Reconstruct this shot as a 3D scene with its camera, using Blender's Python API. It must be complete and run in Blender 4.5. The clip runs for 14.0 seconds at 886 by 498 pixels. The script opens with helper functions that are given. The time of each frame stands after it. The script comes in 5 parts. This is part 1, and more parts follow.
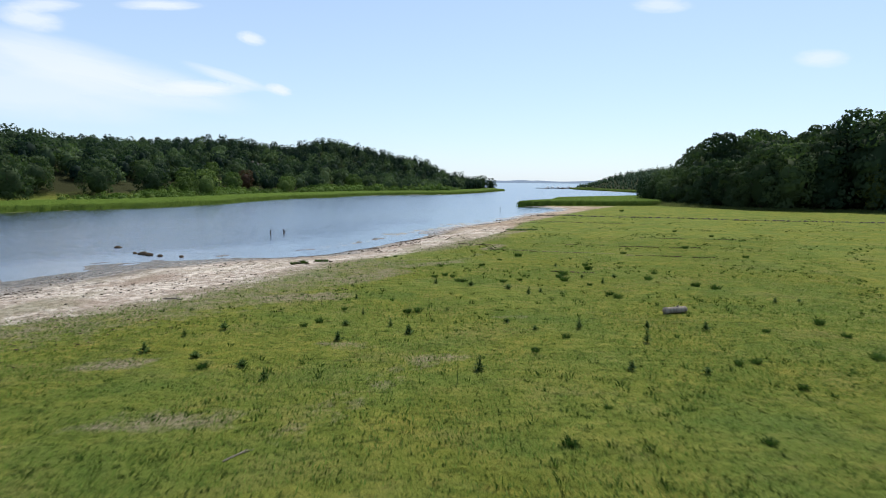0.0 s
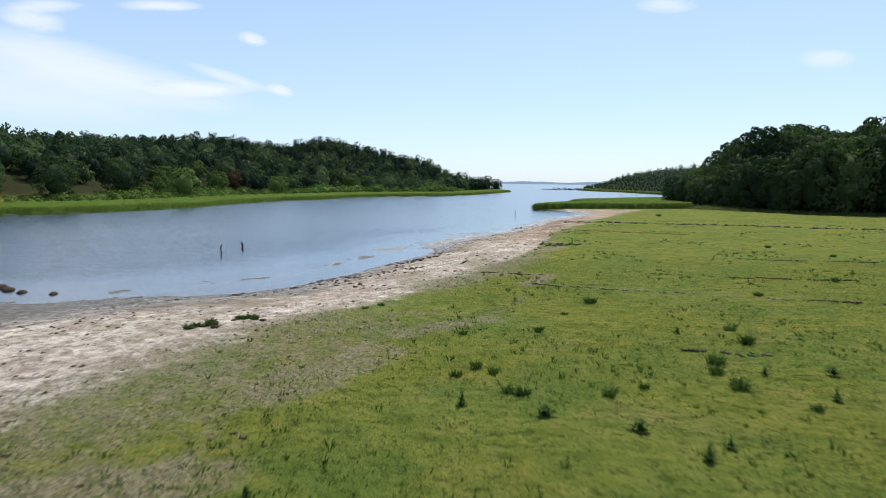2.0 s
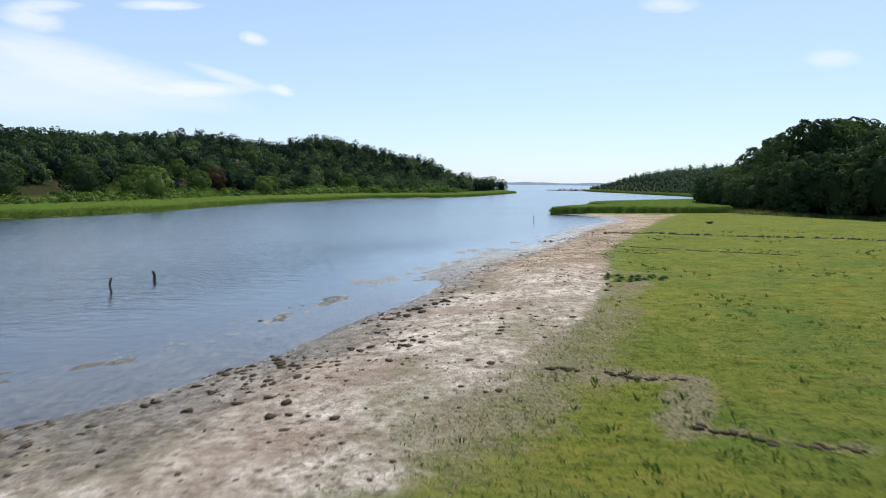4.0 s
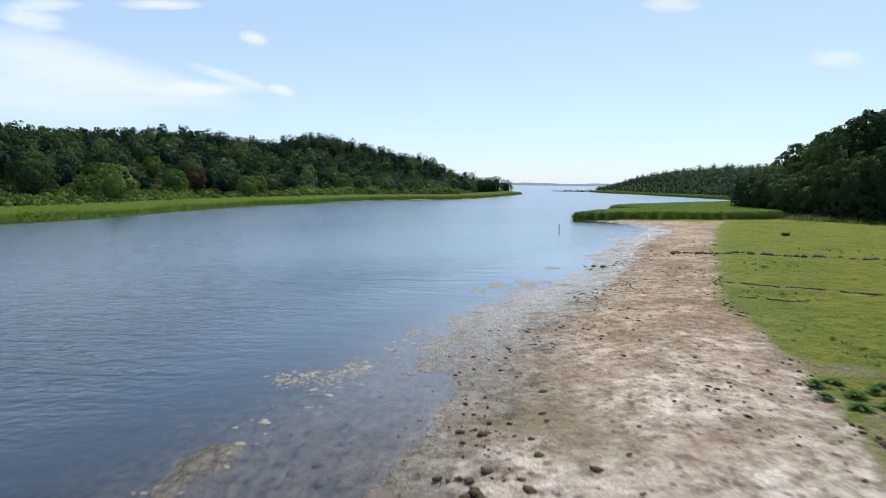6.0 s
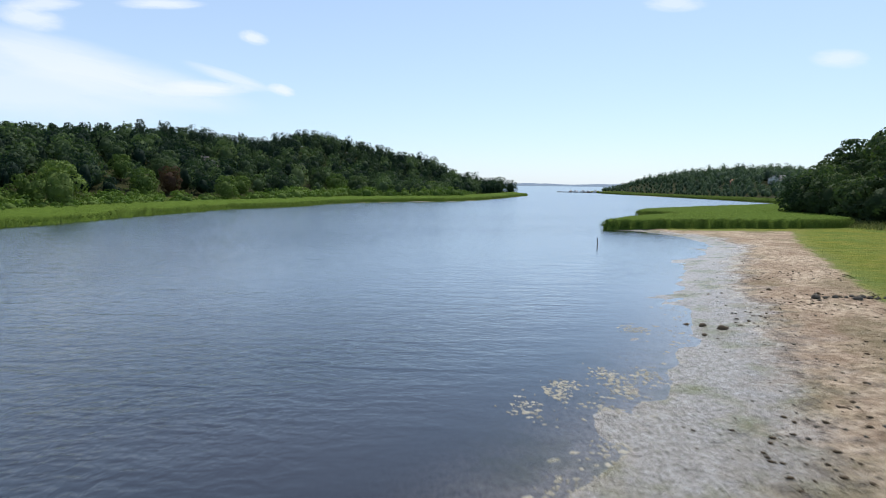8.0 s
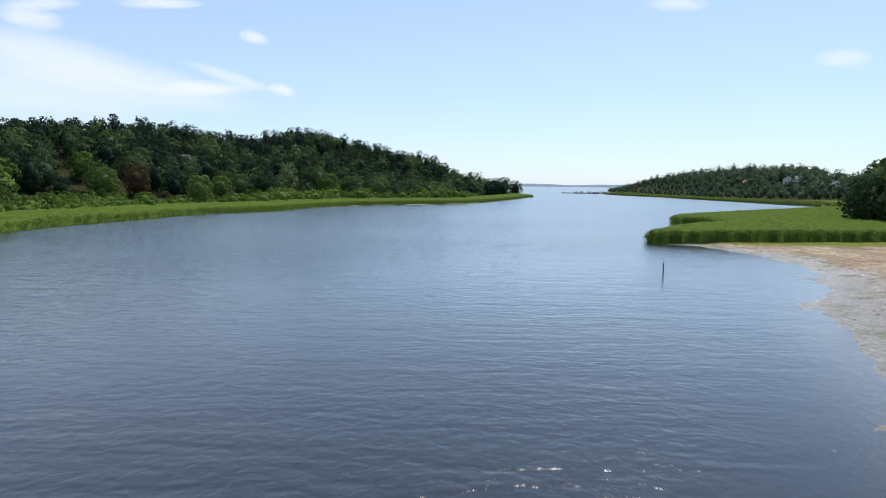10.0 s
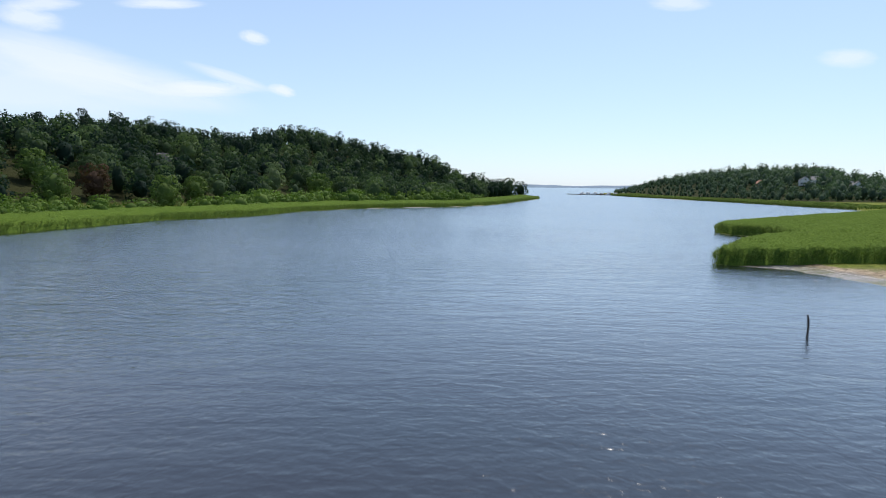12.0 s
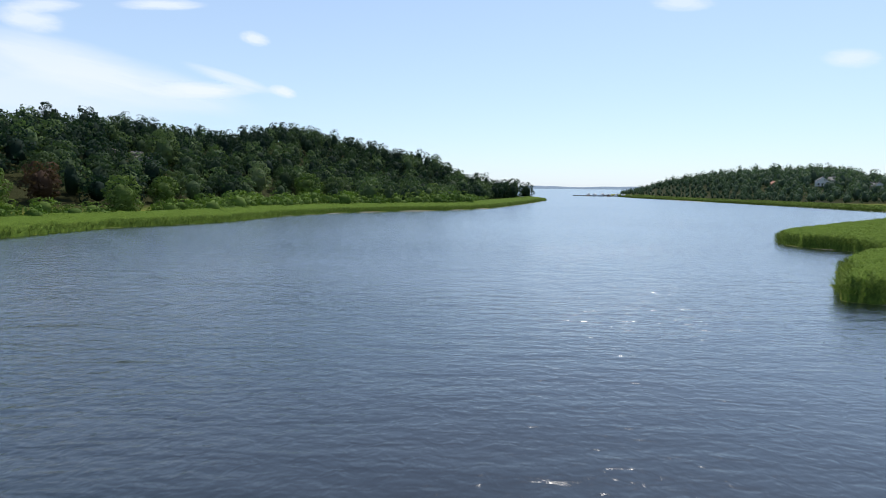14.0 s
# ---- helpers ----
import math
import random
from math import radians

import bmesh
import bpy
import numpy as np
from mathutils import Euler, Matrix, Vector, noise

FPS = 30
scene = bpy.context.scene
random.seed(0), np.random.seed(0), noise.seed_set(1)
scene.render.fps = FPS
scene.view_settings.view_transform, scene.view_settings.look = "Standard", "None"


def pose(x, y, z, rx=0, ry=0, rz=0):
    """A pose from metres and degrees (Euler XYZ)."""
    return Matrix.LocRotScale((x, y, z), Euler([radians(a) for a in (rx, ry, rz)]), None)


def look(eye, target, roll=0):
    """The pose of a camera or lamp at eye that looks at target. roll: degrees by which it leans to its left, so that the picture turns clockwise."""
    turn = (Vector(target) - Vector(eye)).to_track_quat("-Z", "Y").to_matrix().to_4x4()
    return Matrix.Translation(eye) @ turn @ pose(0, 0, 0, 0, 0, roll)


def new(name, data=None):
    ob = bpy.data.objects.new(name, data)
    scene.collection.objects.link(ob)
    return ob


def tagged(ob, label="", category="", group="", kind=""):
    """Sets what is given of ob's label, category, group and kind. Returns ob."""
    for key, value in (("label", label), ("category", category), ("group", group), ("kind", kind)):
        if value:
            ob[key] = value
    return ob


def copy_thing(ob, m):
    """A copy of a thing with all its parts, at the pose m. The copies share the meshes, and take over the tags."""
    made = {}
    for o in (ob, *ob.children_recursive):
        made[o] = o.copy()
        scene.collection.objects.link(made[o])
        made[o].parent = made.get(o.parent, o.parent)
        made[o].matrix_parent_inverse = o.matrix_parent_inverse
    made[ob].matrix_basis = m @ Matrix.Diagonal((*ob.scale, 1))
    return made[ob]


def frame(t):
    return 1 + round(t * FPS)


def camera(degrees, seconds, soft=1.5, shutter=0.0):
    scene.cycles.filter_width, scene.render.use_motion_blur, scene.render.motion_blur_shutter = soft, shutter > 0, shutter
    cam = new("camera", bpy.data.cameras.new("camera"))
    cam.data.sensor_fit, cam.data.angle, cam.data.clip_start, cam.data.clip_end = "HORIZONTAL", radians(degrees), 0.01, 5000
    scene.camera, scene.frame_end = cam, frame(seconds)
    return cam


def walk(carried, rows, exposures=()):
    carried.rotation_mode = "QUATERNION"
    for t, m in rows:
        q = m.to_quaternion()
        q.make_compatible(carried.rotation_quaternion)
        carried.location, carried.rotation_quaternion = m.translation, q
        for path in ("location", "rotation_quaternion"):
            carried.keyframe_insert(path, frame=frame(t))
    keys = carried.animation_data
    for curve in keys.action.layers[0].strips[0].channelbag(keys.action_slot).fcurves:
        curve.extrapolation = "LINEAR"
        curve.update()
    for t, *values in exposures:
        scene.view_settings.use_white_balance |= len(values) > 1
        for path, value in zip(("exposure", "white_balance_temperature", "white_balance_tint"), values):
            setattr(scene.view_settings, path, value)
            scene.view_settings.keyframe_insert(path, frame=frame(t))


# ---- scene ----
# The flight: seconds, x, y, z, yaw, pitch, roll
cam = camera(75.0, 14.0, soft=1.0, shutter=0.35)
PATH = [
    (0.0, 0.000, 0.000, 6.500, 0.000, -6.715, -0.491),
    (0.5, -0.235, 5.124, 6.387, 0.061, -6.683, -0.490),
    (1.0, -0.464, 10.278, 6.292, 0.116, -6.655, -0.493),
    (1.5, -0.687, 15.457, 6.213, 0.167, -6.629, -0.497),
    (2.0, -0.903, 20.658, 6.151, 0.213, -6.607, -0.504),
    (2.5, -1.113, 25.878, 6.103, 0.255, -6.587, -0.512),
    (3.0, -1.316, 31.112, 6.069, 0.293, -6.569, -0.522),
    (3.5, -1.512, 36.357, 6.047, 0.328, -6.553, -0.533),
    (4.0, -1.700, 41.608, 6.036, 0.359, -6.539, -0.545),
    (4.5, -1.881, 46.864, 6.035, 0.388, -6.526, -0.557),
    (5.0, -2.054, 52.118, 6.043, 0.415, -6.514, -0.570),
    (5.5, -2.219, 57.369, 6.059, 0.440, -6.504, -0.583),
    (6.0, -2.375, 62.612, 6.081, 0.463, -6.494, -0.596),
    (6.5, -2.523, 67.844, 6.108, 0.486, -6.484, -0.609),
    (7.0, -2.662, 73.060, 6.139, 0.507, -6.474, -0.621),
    (7.5, -2.791, 78.257, 6.173, 0.528, -6.464, -0.632),
    (8.0, -2.912, 83.432, 6.209, 0.549, -6.453, -0.642),
    (8.5, -3.023, 88.580, 6.246, 0.570, -6.442, -0.650),
    (9.0, -3.124, 93.699, 6.281, 0.592, -6.430, -0.657),
    (9.5, -3.214, 98.783, 6.316, 0.615, -6.416, -0.661),
    (10.0, -3.295, 103.830, 6.347, 0.639, -6.401, -0.664),
    (10.5, -3.365, 108.836, 6.374, 0.665, -6.384, -0.664),
    (11.0, -3.424, 113.796, 6.396, 0.693, -6.364, -0.661),
    (11.5, -3.471, 118.708, 6.411, 0.724, -6.343, -0.656),
    (12.0, -3.508, 123.568, 6.419, 0.758, -6.318, -0.647),
    (12.5, -3.533, 128.372, 6.418, 0.794, -6.291, -0.634),
    (13.0, -3.546, 133.116, 6.407, 0.835, -6.261, -0.618),
    (13.5, -3.547, 137.796, 6.385, 0.879, -6.227, -0.598),
    (14.0, -3.535, 142.409, 6.350, 0.928, -6.189, -0.573),
]
walk(cam, [(t, pose(x, y, z, 90 + pitch, roll, yaw)) for t, x, y, z, yaw, pitch, roll in PATH], exposures=[(0.0, 0.0, 6050, 10), (14.0, 0.0, 6050, 10)])

# World, sun and exposure
SEA = -1.24
SUN_AZ, SUN_EL = 24.0, 57.0          # degrees right of the flight line, above the horizon
world = bpy.data.worlds.new("sky")
scene.world = world
world.use_nodes = True
wn = world.node_tree.nodes
sky = wn.new("ShaderNodeTexSky")
sky.sky_type = "NISHITA"
sky.sun_disc = False
sky.sun_elevation, sky.sun_rotation = radians(SUN_EL), radians(SUN_AZ)
sky.air_density, sky.dust_density, sky.ozone_density = 1.0, 0.4, 3.0
wn["Background"].inputs["Strength"].default_value = 0.13
haze = wn.new("ShaderNodeMixRGB")            # thin summer haze, thickest towards the horizon
rise = wn.new("ShaderNodeSeparateXYZ")
thin = wn.new("ShaderNodeMapRange")
for key, val in (("From Min", 0.0), ("From Max", 0.75), ("To Min", 0.58), ("To Max", 0.12)):
    thin.inputs[key].default_value = val
world.node_tree.links.new(wn.new("ShaderNodeTexCoord").outputs["Generated"], rise.inputs["Vector"])
world.node_tree.links.new(rise.outputs["Z"], thin.inputs["Value"])
world.node_tree.links.new(thin.outputs["Result"], haze.inputs["Fac"])
haze.inputs["Color2"].default_value = (5.85, 6.95, 8.1, 1)
world.node_tree.links.new(sky.outputs["Color"], haze.inputs["Color1"])
world.node_tree.links.new(haze.outputs["Color"], wn["Background"].inputs["Color"])
sun = new("sun", bpy.data.lights.new("sun", "SUN"))
sun.data.energy, sun.data.angle, sun.data.color = 5.0, radians(0.53), (1.0, 0.91, 0.77)
sun.matrix_world = look((0, 0, 200), (-math.sin(radians(SUN_AZ)) * math.cos(radians(SUN_EL)) * 10,
                                      -math.cos(radians(SUN_AZ)) * math.cos(radians(SUN_EL)) * 10,
                                      200 - math.sin(radians(SUN_EL)) * 10))

# ---------------------------------------------------------------- materials


class Mat:
    """A small builder of node materials."""

    def __init__(self, name, rough=0.8):
        self.m = bpy.data.materials.new(name)
        self.m.use_nodes = True
        self.t = self.m.node_tree
        self.b = self.t.nodes["Principled BSDF"]
        self.b.inputs["Roughness"].default_value = rough
        self.out = self.t.nodes["Material Output"]

    def n(self, kind, **kw):
        node = self.t.nodes.new("ShaderNode" + kind)
        for k, v in kw.items():
            node.inputs[k.replace("_", " ")].default_value = v
        return node

    def link(self, a, b):
        self.t.links.new(a, b)

    def coords(self, scale=(1, 1, 1), world_space=True):
        mp = self.n("Mapping")
        mp.inputs["Scale"].default_value = scale
        if world_space:
            self.link(self.n("NewGeometry").outputs["Position"], mp.inputs["Vector"])
        else:
            self.link(self.n("TexCoord").outputs["Object"], mp.inputs["Vector"])
        return mp.outputs["Vector"]

    def noise(self, vec, scale, detail=5.0, rough=0.55, distort=0.0):
        nd = self.n("TexNoise", Scale=scale, Detail=detail, Roughness=rough, Distortion=distort)
        self.link(vec, nd.inputs["Vector"])
        return nd.outputs["Fac"]

    def ramp(self, fac, *stops):
        r = self.n("ValToRGB")
        e = r.color_ramp.elements
        while len(e) < len(stops):
            e.new(0.5)
        for el, (p, c) in zip(e, stops):
            el.position = p
            el.color = (*c, 1) if len(c) == 3 else c
        self.link(fac, r.inputs["Fac"])
        return r.outputs["Color"]

    def mix(self, fac, a, b, mode="MIX"):
        x = self.n("MixRGB")
        x.blend_type = mode
        for s, v in (("Fac", fac), ("Color1", a), ("Color2", b)):
            if isinstance(v, (int, float)):
                x.inputs[s].default_value = v
            elif isinstance(v, tuple):
                x.inputs[s].default_value = (*v, 1)
            else:
                self.link(v, x.inputs[s])
        return x.outputs["Color"]

    def math(self, op, a, b=0.0, clamp=False):
        x = self.n("Math")
        x.operation, x.use_clamp = op, clamp
        for i, v in enumerate((a, b)):
            if isinstance(v, (int, float)):
                x.inputs[i].default_value = v
            else:
                self.link(v, x.inputs[i])
        return x.outputs["Value"]

    def bump(self, height, strength=0.5, distance=0.05):
        b = self.n("Bump", Strength=strength, Distance=distance)
        self.link(height, b.inputs["Height"])
        self.link(b.outputs["Normal"], self.b.inputs["Normal"])
        return b

    def colour(self, c):
        if isinstance(c, tuple):
            self.b.inputs["Base Color"].default_value = (*c, 1)
        else:
            self.link(c, self.b.inputs["Base Color"])


def attr(mt, name):
    a = mt.n("Attribute")
    a.attribute_name = name
    return a


def ground_material():
    """Turf, sand and mud on one sheet; the attribute 'cover' tells turf (red), wet mud (green) and bare tread (blue)."""
    m = Mat("ground", 0.9)
    p = m.coords()
    cov = attr(m, "cover")
    sep = m.n("SeparateColor")
    m.link(cov.outputs["Color"], sep.inputs["Color"])
    fine = m.noise(p, 9.0, 8, 0.7)
    streak = m.noise(m.coords((0.35, 1.0, 1.0)), 2.2, 6, 0.65)
    mid = m.noise(p, 0.9, 6, 0.6)
    big = m.noise(p, 0.12, 4, 0.55)
    grass = m.ramp(m.math("ADD", m.math("MULTIPLY", mid, 0.55), m.math("MULTIPLY", streak, 0.45)),
                   (0.30, (0.060, 0.082, 0.015)), (0.46, (0.134, 0.169, 0.030)), (0.60, (0.190, 0.205, 0.044)), (0.78, (0.285, 0.236, 0.085)))
    grass = m.mix(m.ramp(big, (0.35, (0, 0, 0)), (0.65, (1, 1, 1))), grass, m.mix(1.0, grass, (1.13, 1.0, 0.85), "MULTIPLY"))
    dry = m.ramp(m.noise(m.coords((0.6, 1, 1)), 0.33, 7, 0.7, 0.5), (0.52, (0, 0, 0)), (0.72, (0.5, 0.5, 0.5)))
    grass = m.mix(dry, grass, m.mix(fine, (0.165, 0.146, 0.055), (0.270, 0.222, 0.100)))
    lush = m.ramp(m.noise(m.coords((0.8, 1, 1)), 0.21, 5, 0.6), (0.48, (0, 0, 0)), (0.66, (0.75, 0.75, 0.75)))
    grass = m.mix(lush, grass, m.mix(fine, (0.068, 0.115, 0.020), (0.122, 0.176, 0.037)))
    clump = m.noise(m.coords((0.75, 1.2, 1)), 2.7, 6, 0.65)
    # Gaps between clumps and blades carry their shade in the turf colour.
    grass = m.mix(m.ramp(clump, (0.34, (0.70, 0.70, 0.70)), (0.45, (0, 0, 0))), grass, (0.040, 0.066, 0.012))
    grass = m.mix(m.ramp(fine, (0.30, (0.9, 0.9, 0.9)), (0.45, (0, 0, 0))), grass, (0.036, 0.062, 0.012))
    # dry sand; the shade in its trodden hollows is put into the colour
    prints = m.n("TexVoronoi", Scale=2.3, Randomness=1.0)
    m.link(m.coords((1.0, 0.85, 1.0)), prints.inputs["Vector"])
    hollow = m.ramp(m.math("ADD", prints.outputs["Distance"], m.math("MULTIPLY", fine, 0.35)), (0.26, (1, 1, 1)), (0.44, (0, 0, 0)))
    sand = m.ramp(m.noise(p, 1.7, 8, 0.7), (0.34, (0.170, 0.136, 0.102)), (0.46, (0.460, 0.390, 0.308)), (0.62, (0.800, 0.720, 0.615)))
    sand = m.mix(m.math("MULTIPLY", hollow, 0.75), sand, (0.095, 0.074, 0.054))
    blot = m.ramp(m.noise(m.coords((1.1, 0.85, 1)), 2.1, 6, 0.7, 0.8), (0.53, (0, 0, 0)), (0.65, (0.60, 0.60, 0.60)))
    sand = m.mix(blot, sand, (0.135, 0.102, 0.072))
    sand = m.mix(m.ramp(m.noise(p, 0.22, 4), (0.42, (0, 0, 0)), (0.66, (0.840, 0.770, 0.742))), sand, (0.264, 0.189, 0.133))
    film = m.ramp(m.noise(m.coords((1.2, 0.7, 1)), 0.17, 5, 0.6), (0.50, (0, 0, 0)), (0.64, (0.62, 0.62, 0.62)))
    sand = m.mix(film, sand, m.mix(fine, (0.12, 0.115, 0.05), (0.26, 0.24, 0.13)))
    # wet mud with algae mats
    mud = m.ramp(m.noise(m.coords((1.2, 0.8, 1)), 4.5, 8, 0.8), (0.34, (0.125, 0.110, 0.092)), (0.46, (0.300, 0.278, 0.250)), (0.62, (0.470, 0.445, 0.415)))
    mud = m.mix(m.ramp(m.noise(p, 0.35, 5), (0.5, (0, 0, 0)), (0.66, (0.8, 0.8, 0.8))), mud, (0.17, 0.17, 0.055))
    wet = m.ramp(m.noise(m.coords((1.2, 0.8, 1)), 2.6, 8, 0.75), (0.36, (0.060, 0.050, 0.038)), (0.52, (0.170, 0.148, 0.118)), (0.66, (0.30, 0.27, 0.22)))
    px = m.n("SeparateXYZ")
    m.link(m.n("NewGeometry").outputs["Position"], px.inputs["Vector"])
    mud = m.mix(m.ramp(m.math("MULTIPLY", px.outputs["Y"], 0.01), (0.78, (0, 0, 0)), (0.94, (1, 1, 1))), wet, mud)
    sand = m.mix(m.ramp(m.math("MULTIPLY", px.outputs["Y"], 0.01), (0.74, (0, 0, 0)), (0.92, (1, 1, 1))), sand, m.mix(1.0, sand, (0.74, 0.66, 0.56), "MULTIPLY"))
    edge = m.math("ADD", sep.outputs["Green"], m.math("ADD", m.math("MULTIPLY", m.math("SUBTRACT", mid, 0.5), 0.8), m.math("MULTIPLY", m.math("SUBTRACT", m.noise(p, 0.3, 6, 0.65), 0.5), 1.0)))
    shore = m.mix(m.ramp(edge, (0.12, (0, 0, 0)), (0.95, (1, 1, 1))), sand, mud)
    wrack = m.math("MULTIPLY", m.ramp(edge, (0.30, (0, 0, 0)), (0.42, (1, 1, 1)), (0.52, (1, 1, 1)), (0.66, (0, 0, 0))),
                   m.ramp(m.noise(m.coords((1.0, 0.7, 1)), 1.3, 8, 0.8), (0.44, (0, 0, 0)), (0.60, (0.85, 0.85, 0.85))))
    shore = m.mix(wrack, shore, (0.062, 0.047, 0.034))
    tread = m.mix(m.ramp(fine, (0.38, (0, 0, 0)), (0.62, (1, 1, 1))), (0.115, 0.102, 0.054), (0.320, 0.275, 0.182))
    g_edge = m.math("ADD", sep.outputs["Red"], m.math("MULTIPLY", m.math("SUBTRACT", m.noise(p, 0.55, 7, 0.7), 0.5), 1.0))
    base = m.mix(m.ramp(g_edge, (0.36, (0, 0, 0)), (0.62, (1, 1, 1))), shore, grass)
    t_edge = m.math("ADD", sep.outputs["Blue"], m.math("MULTIPLY", m.math("SUBTRACT", m.noise(p, 1.1, 8, 0.75), 0.5), 1.7))
    base = m.mix(m.math("MULTIPLY", m.ramp(t_edge, (0.42, (0, 0, 0)), (0.85, (1, 1, 1))), 0.85), base, tread)
    # Ground inside the woods turns a very dark green-brown.
    dark_floor = m.mix(fine, (0.016, 0.020, 0.008), (0.050, 0.052, 0.022))
    base = m.mix(cov.outputs["Alpha"], base, dark_floor)
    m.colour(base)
    rough = m.ramp(edge, (0.35, (0.92, 0.92, 0.92)), (0.70, (0.26, 0.26, 0.26)))
    m.link(m.mix(sep.outputs["Red"], rough, (0.92, 0.92, 0.92)), m.b.inputs["Roughness"])
    m.link(m.mix(sep.outputs["Red"], (0.3, 0.3, 0.3), (0.03, 0.03, 0.03)), m.b.inputs["Specular IOR Level"])
    h = m.math("ADD", m.math("ADD", m.math("MULTIPLY", fine, 0.5), m.math("MULTIPLY", clump, 0.9)), m.math("SUBTRACT", m.math("MULTIPLY", mid, 1.2), m.math("MULTIPLY", hollow, 0.25)))
    m.bump(h, 1.0, 0.22)
    return m.m


def water_material():
    """Murky water under a rippled gloss; near the shore the bottom shows through, and gusts roughen patches of it."""
    m = Mat("estuary_water", 0.1)
    big = m.noise(m.coords((0.5, 1.0, 1.0)), 0.022, 4, 0.5)
    body = m.n("BsdfDiffuse")
    m.link(m.ramp(big, (0.35, (0.026, 0.022, 0.026)), (0.65, (0.011, 0.024, 0.032))), body.inputs["Color"])
    long = m.noise(m.coords((0.28, 1.0, 1.0)), 0.72, 2, 0.5, 0.6)
    cross = m.noise(m.coords((0.8, 1.3, 1.0)), 1.9, 3, 0.55, 0.5)
    fine = m.noise(m.coords((0.8, 1.2, 1.0)), 5.5, 3, 0.6, 0.3)
    patch = m.ramp(big, (0.35, (0.55, 0.55, 0.55)), (0.62, (1, 1, 1)))
    gust = attr(m, "gust").outputs["Fac"]
    h = m.math("MULTIPLY", m.math("ADD", m.math("MULTIPLY", cross, 0.65), long), patch)
    h = m.math("ADD", h, m.math("MULTIPLY", fine, m.math("ADD", m.math("MULTIPLY", gust, 0.03), 0.03)))
    calm = m.math("SUBTRACT", 1.0, m.math("MULTIPLY", attr(m, "calm").outputs["Fac"], 0.9))
    bp = m.n("Bump", Strength=1.0, Distance=0.19)
    m.link(m.math("MULTIPLY", h, calm), bp.inputs["Height"])
    thin = m.n("BsdfTransparent")
    under = m.n("MixShader")
    m.link(m.math("MULTIPLY", attr(m, "shallow").outputs["Fac"], 0.92), under.inputs["Fac"])
    m.link(body.outputs["BSDF"], under.inputs[1])
    m.link(thin.outputs["BSDF"], under.inputs[2])
    gloss = m.n("BsdfGlossy", Roughness=0.26)
    gloss.distribution = "BECKMANN"
    m.link(bp.outputs["Normal"], gloss.inputs["Normal"])
    fr = m.n("Fresnel", IOR=1.36)
    m.link(bp.outputs["Normal"], fr.inputs["Normal"])
    flat = m.n("Fresnel", IOR=1.36)
    share = m.math("ADD", m.math("MULTIPLY", fr.outputs["Fac"], 1.6), m.math("MULTIPLY", flat.outputs["Fac"], 0.5))
    share = m.math("MINIMUM", share, 0.95)
    mx = m.n("MixShader")
    m.link(share, mx.inputs["Fac"])
    m.link(under.outputs["Shader"], mx.inputs[1])
    m.link(gloss.outputs["BSDF"], mx.inputs[2])
    m.link(mx.outputs["Shader"], m.out.inputs["Surface"])
    return m.m


def leaf_material(name, dark, light, use_attr=False, trans=0.4):
    """Leaves: a diffuse face with some light through it, tone varied by tree and by leaf cluster."""
    m = Mat(name, 0.75)
    if use_attr:
        rnd = attr(m, "tone").outputs["Fac"]
    else:
        rnd = m.n("ObjectInfo").outputs["Random"]
    isl = m.n("NewGeometry").outputs["Random Per Island"]
    nz = m.noise(m.coords(), 0.35, 4)
    f = m.math("ADD", m.math("MULTIPLY", rnd, 0.75), m.math("ADD", m.math("MULTIPLY", isl, 0.12), m.math("MULTIPLY", nz, 0.22)))
    col = m.ramp(f, (0.18, dark), (0.9, light))
    m.colour(col)
    m.b.inputs["Specular IOR Level"].default_value = 0.08
    tr = m.n("BsdfTranslucent")
    m.link(m.mix(1.0, col, (0.95, 1.15, 0.6), "MULTIPLY"), tr.inputs["Color"])
    mx = m.n("MixShader", Fac=trans)
    m.link(m.b.outputs["BSDF"], mx.inputs[1])
    m.link(tr.outputs["BSDF"], mx.inputs[2])
    m.link(mx.outputs["Shader"], m.out.inputs["Surface"])
    return m.m


def plain_material(name, a, b, scale=6.0, rough=0.85, bump=0.4, dist=0.02, stretch=(1, 1, 1), spec=0.3):
    m = Mat(name, rough)
    m.b.inputs["Specular IOR Level"].default_value = spec
    p = m.coords(stretch, False)
    nz = m.noise(p, scale, 7, 0.65)
    n2 = m.noise(p, scale * 0.17, 4, 0.5)
    m.colour(m.mix(m.math("MULTIPLY", n2, 0.5), m.ramp(nz, (0.3, a), (0.7, b)), a))
    m.bump(nz, bump, dist)
    return m.m


M_GROUND = ground_material()
M_WATER = water_material()
M_BARK = plain_material("bark", (0.055, 0.042, 0.030), (0.14, 0.11, 0.08), 5.0, 0.9, 0.7, 0.05, (1, 1, 0.3))
M_WOOD = plain_material("weathered_wood", (0.13, 0.11, 0.085), (0.40, 0.35, 0.28), 7.0, 0.85, 0.6, 0.02, (1, 1, 0.25), spec=0.06)
M_POST = plain_material("wet_dark_wood", (0.022, 0.018, 0.014), (0.07, 0.058, 0.045), 9.0, 0.6, 0.6, 0.02, (1, 1, 0.3))
M_STONE = plain_material("grey_stone", (0.045, 0.041, 0.034), (0.21, 0.19, 0.155), 4.0, 0.9, 0.7, 0.04, spec=0.04)
M_ROCK = plain_material("bare_granite", (0.15, 0.13, 0.12), (0.34, 0.30, 0.28), 0.5, 0.85, 0.6, 0.3)
M_CLOD = plain_material("dark_clod", (0.040, 0.030, 0.019), (0.135, 0.100, 0.066), 9.0, 0.85, 0.6, 0.03, spec=0.05)
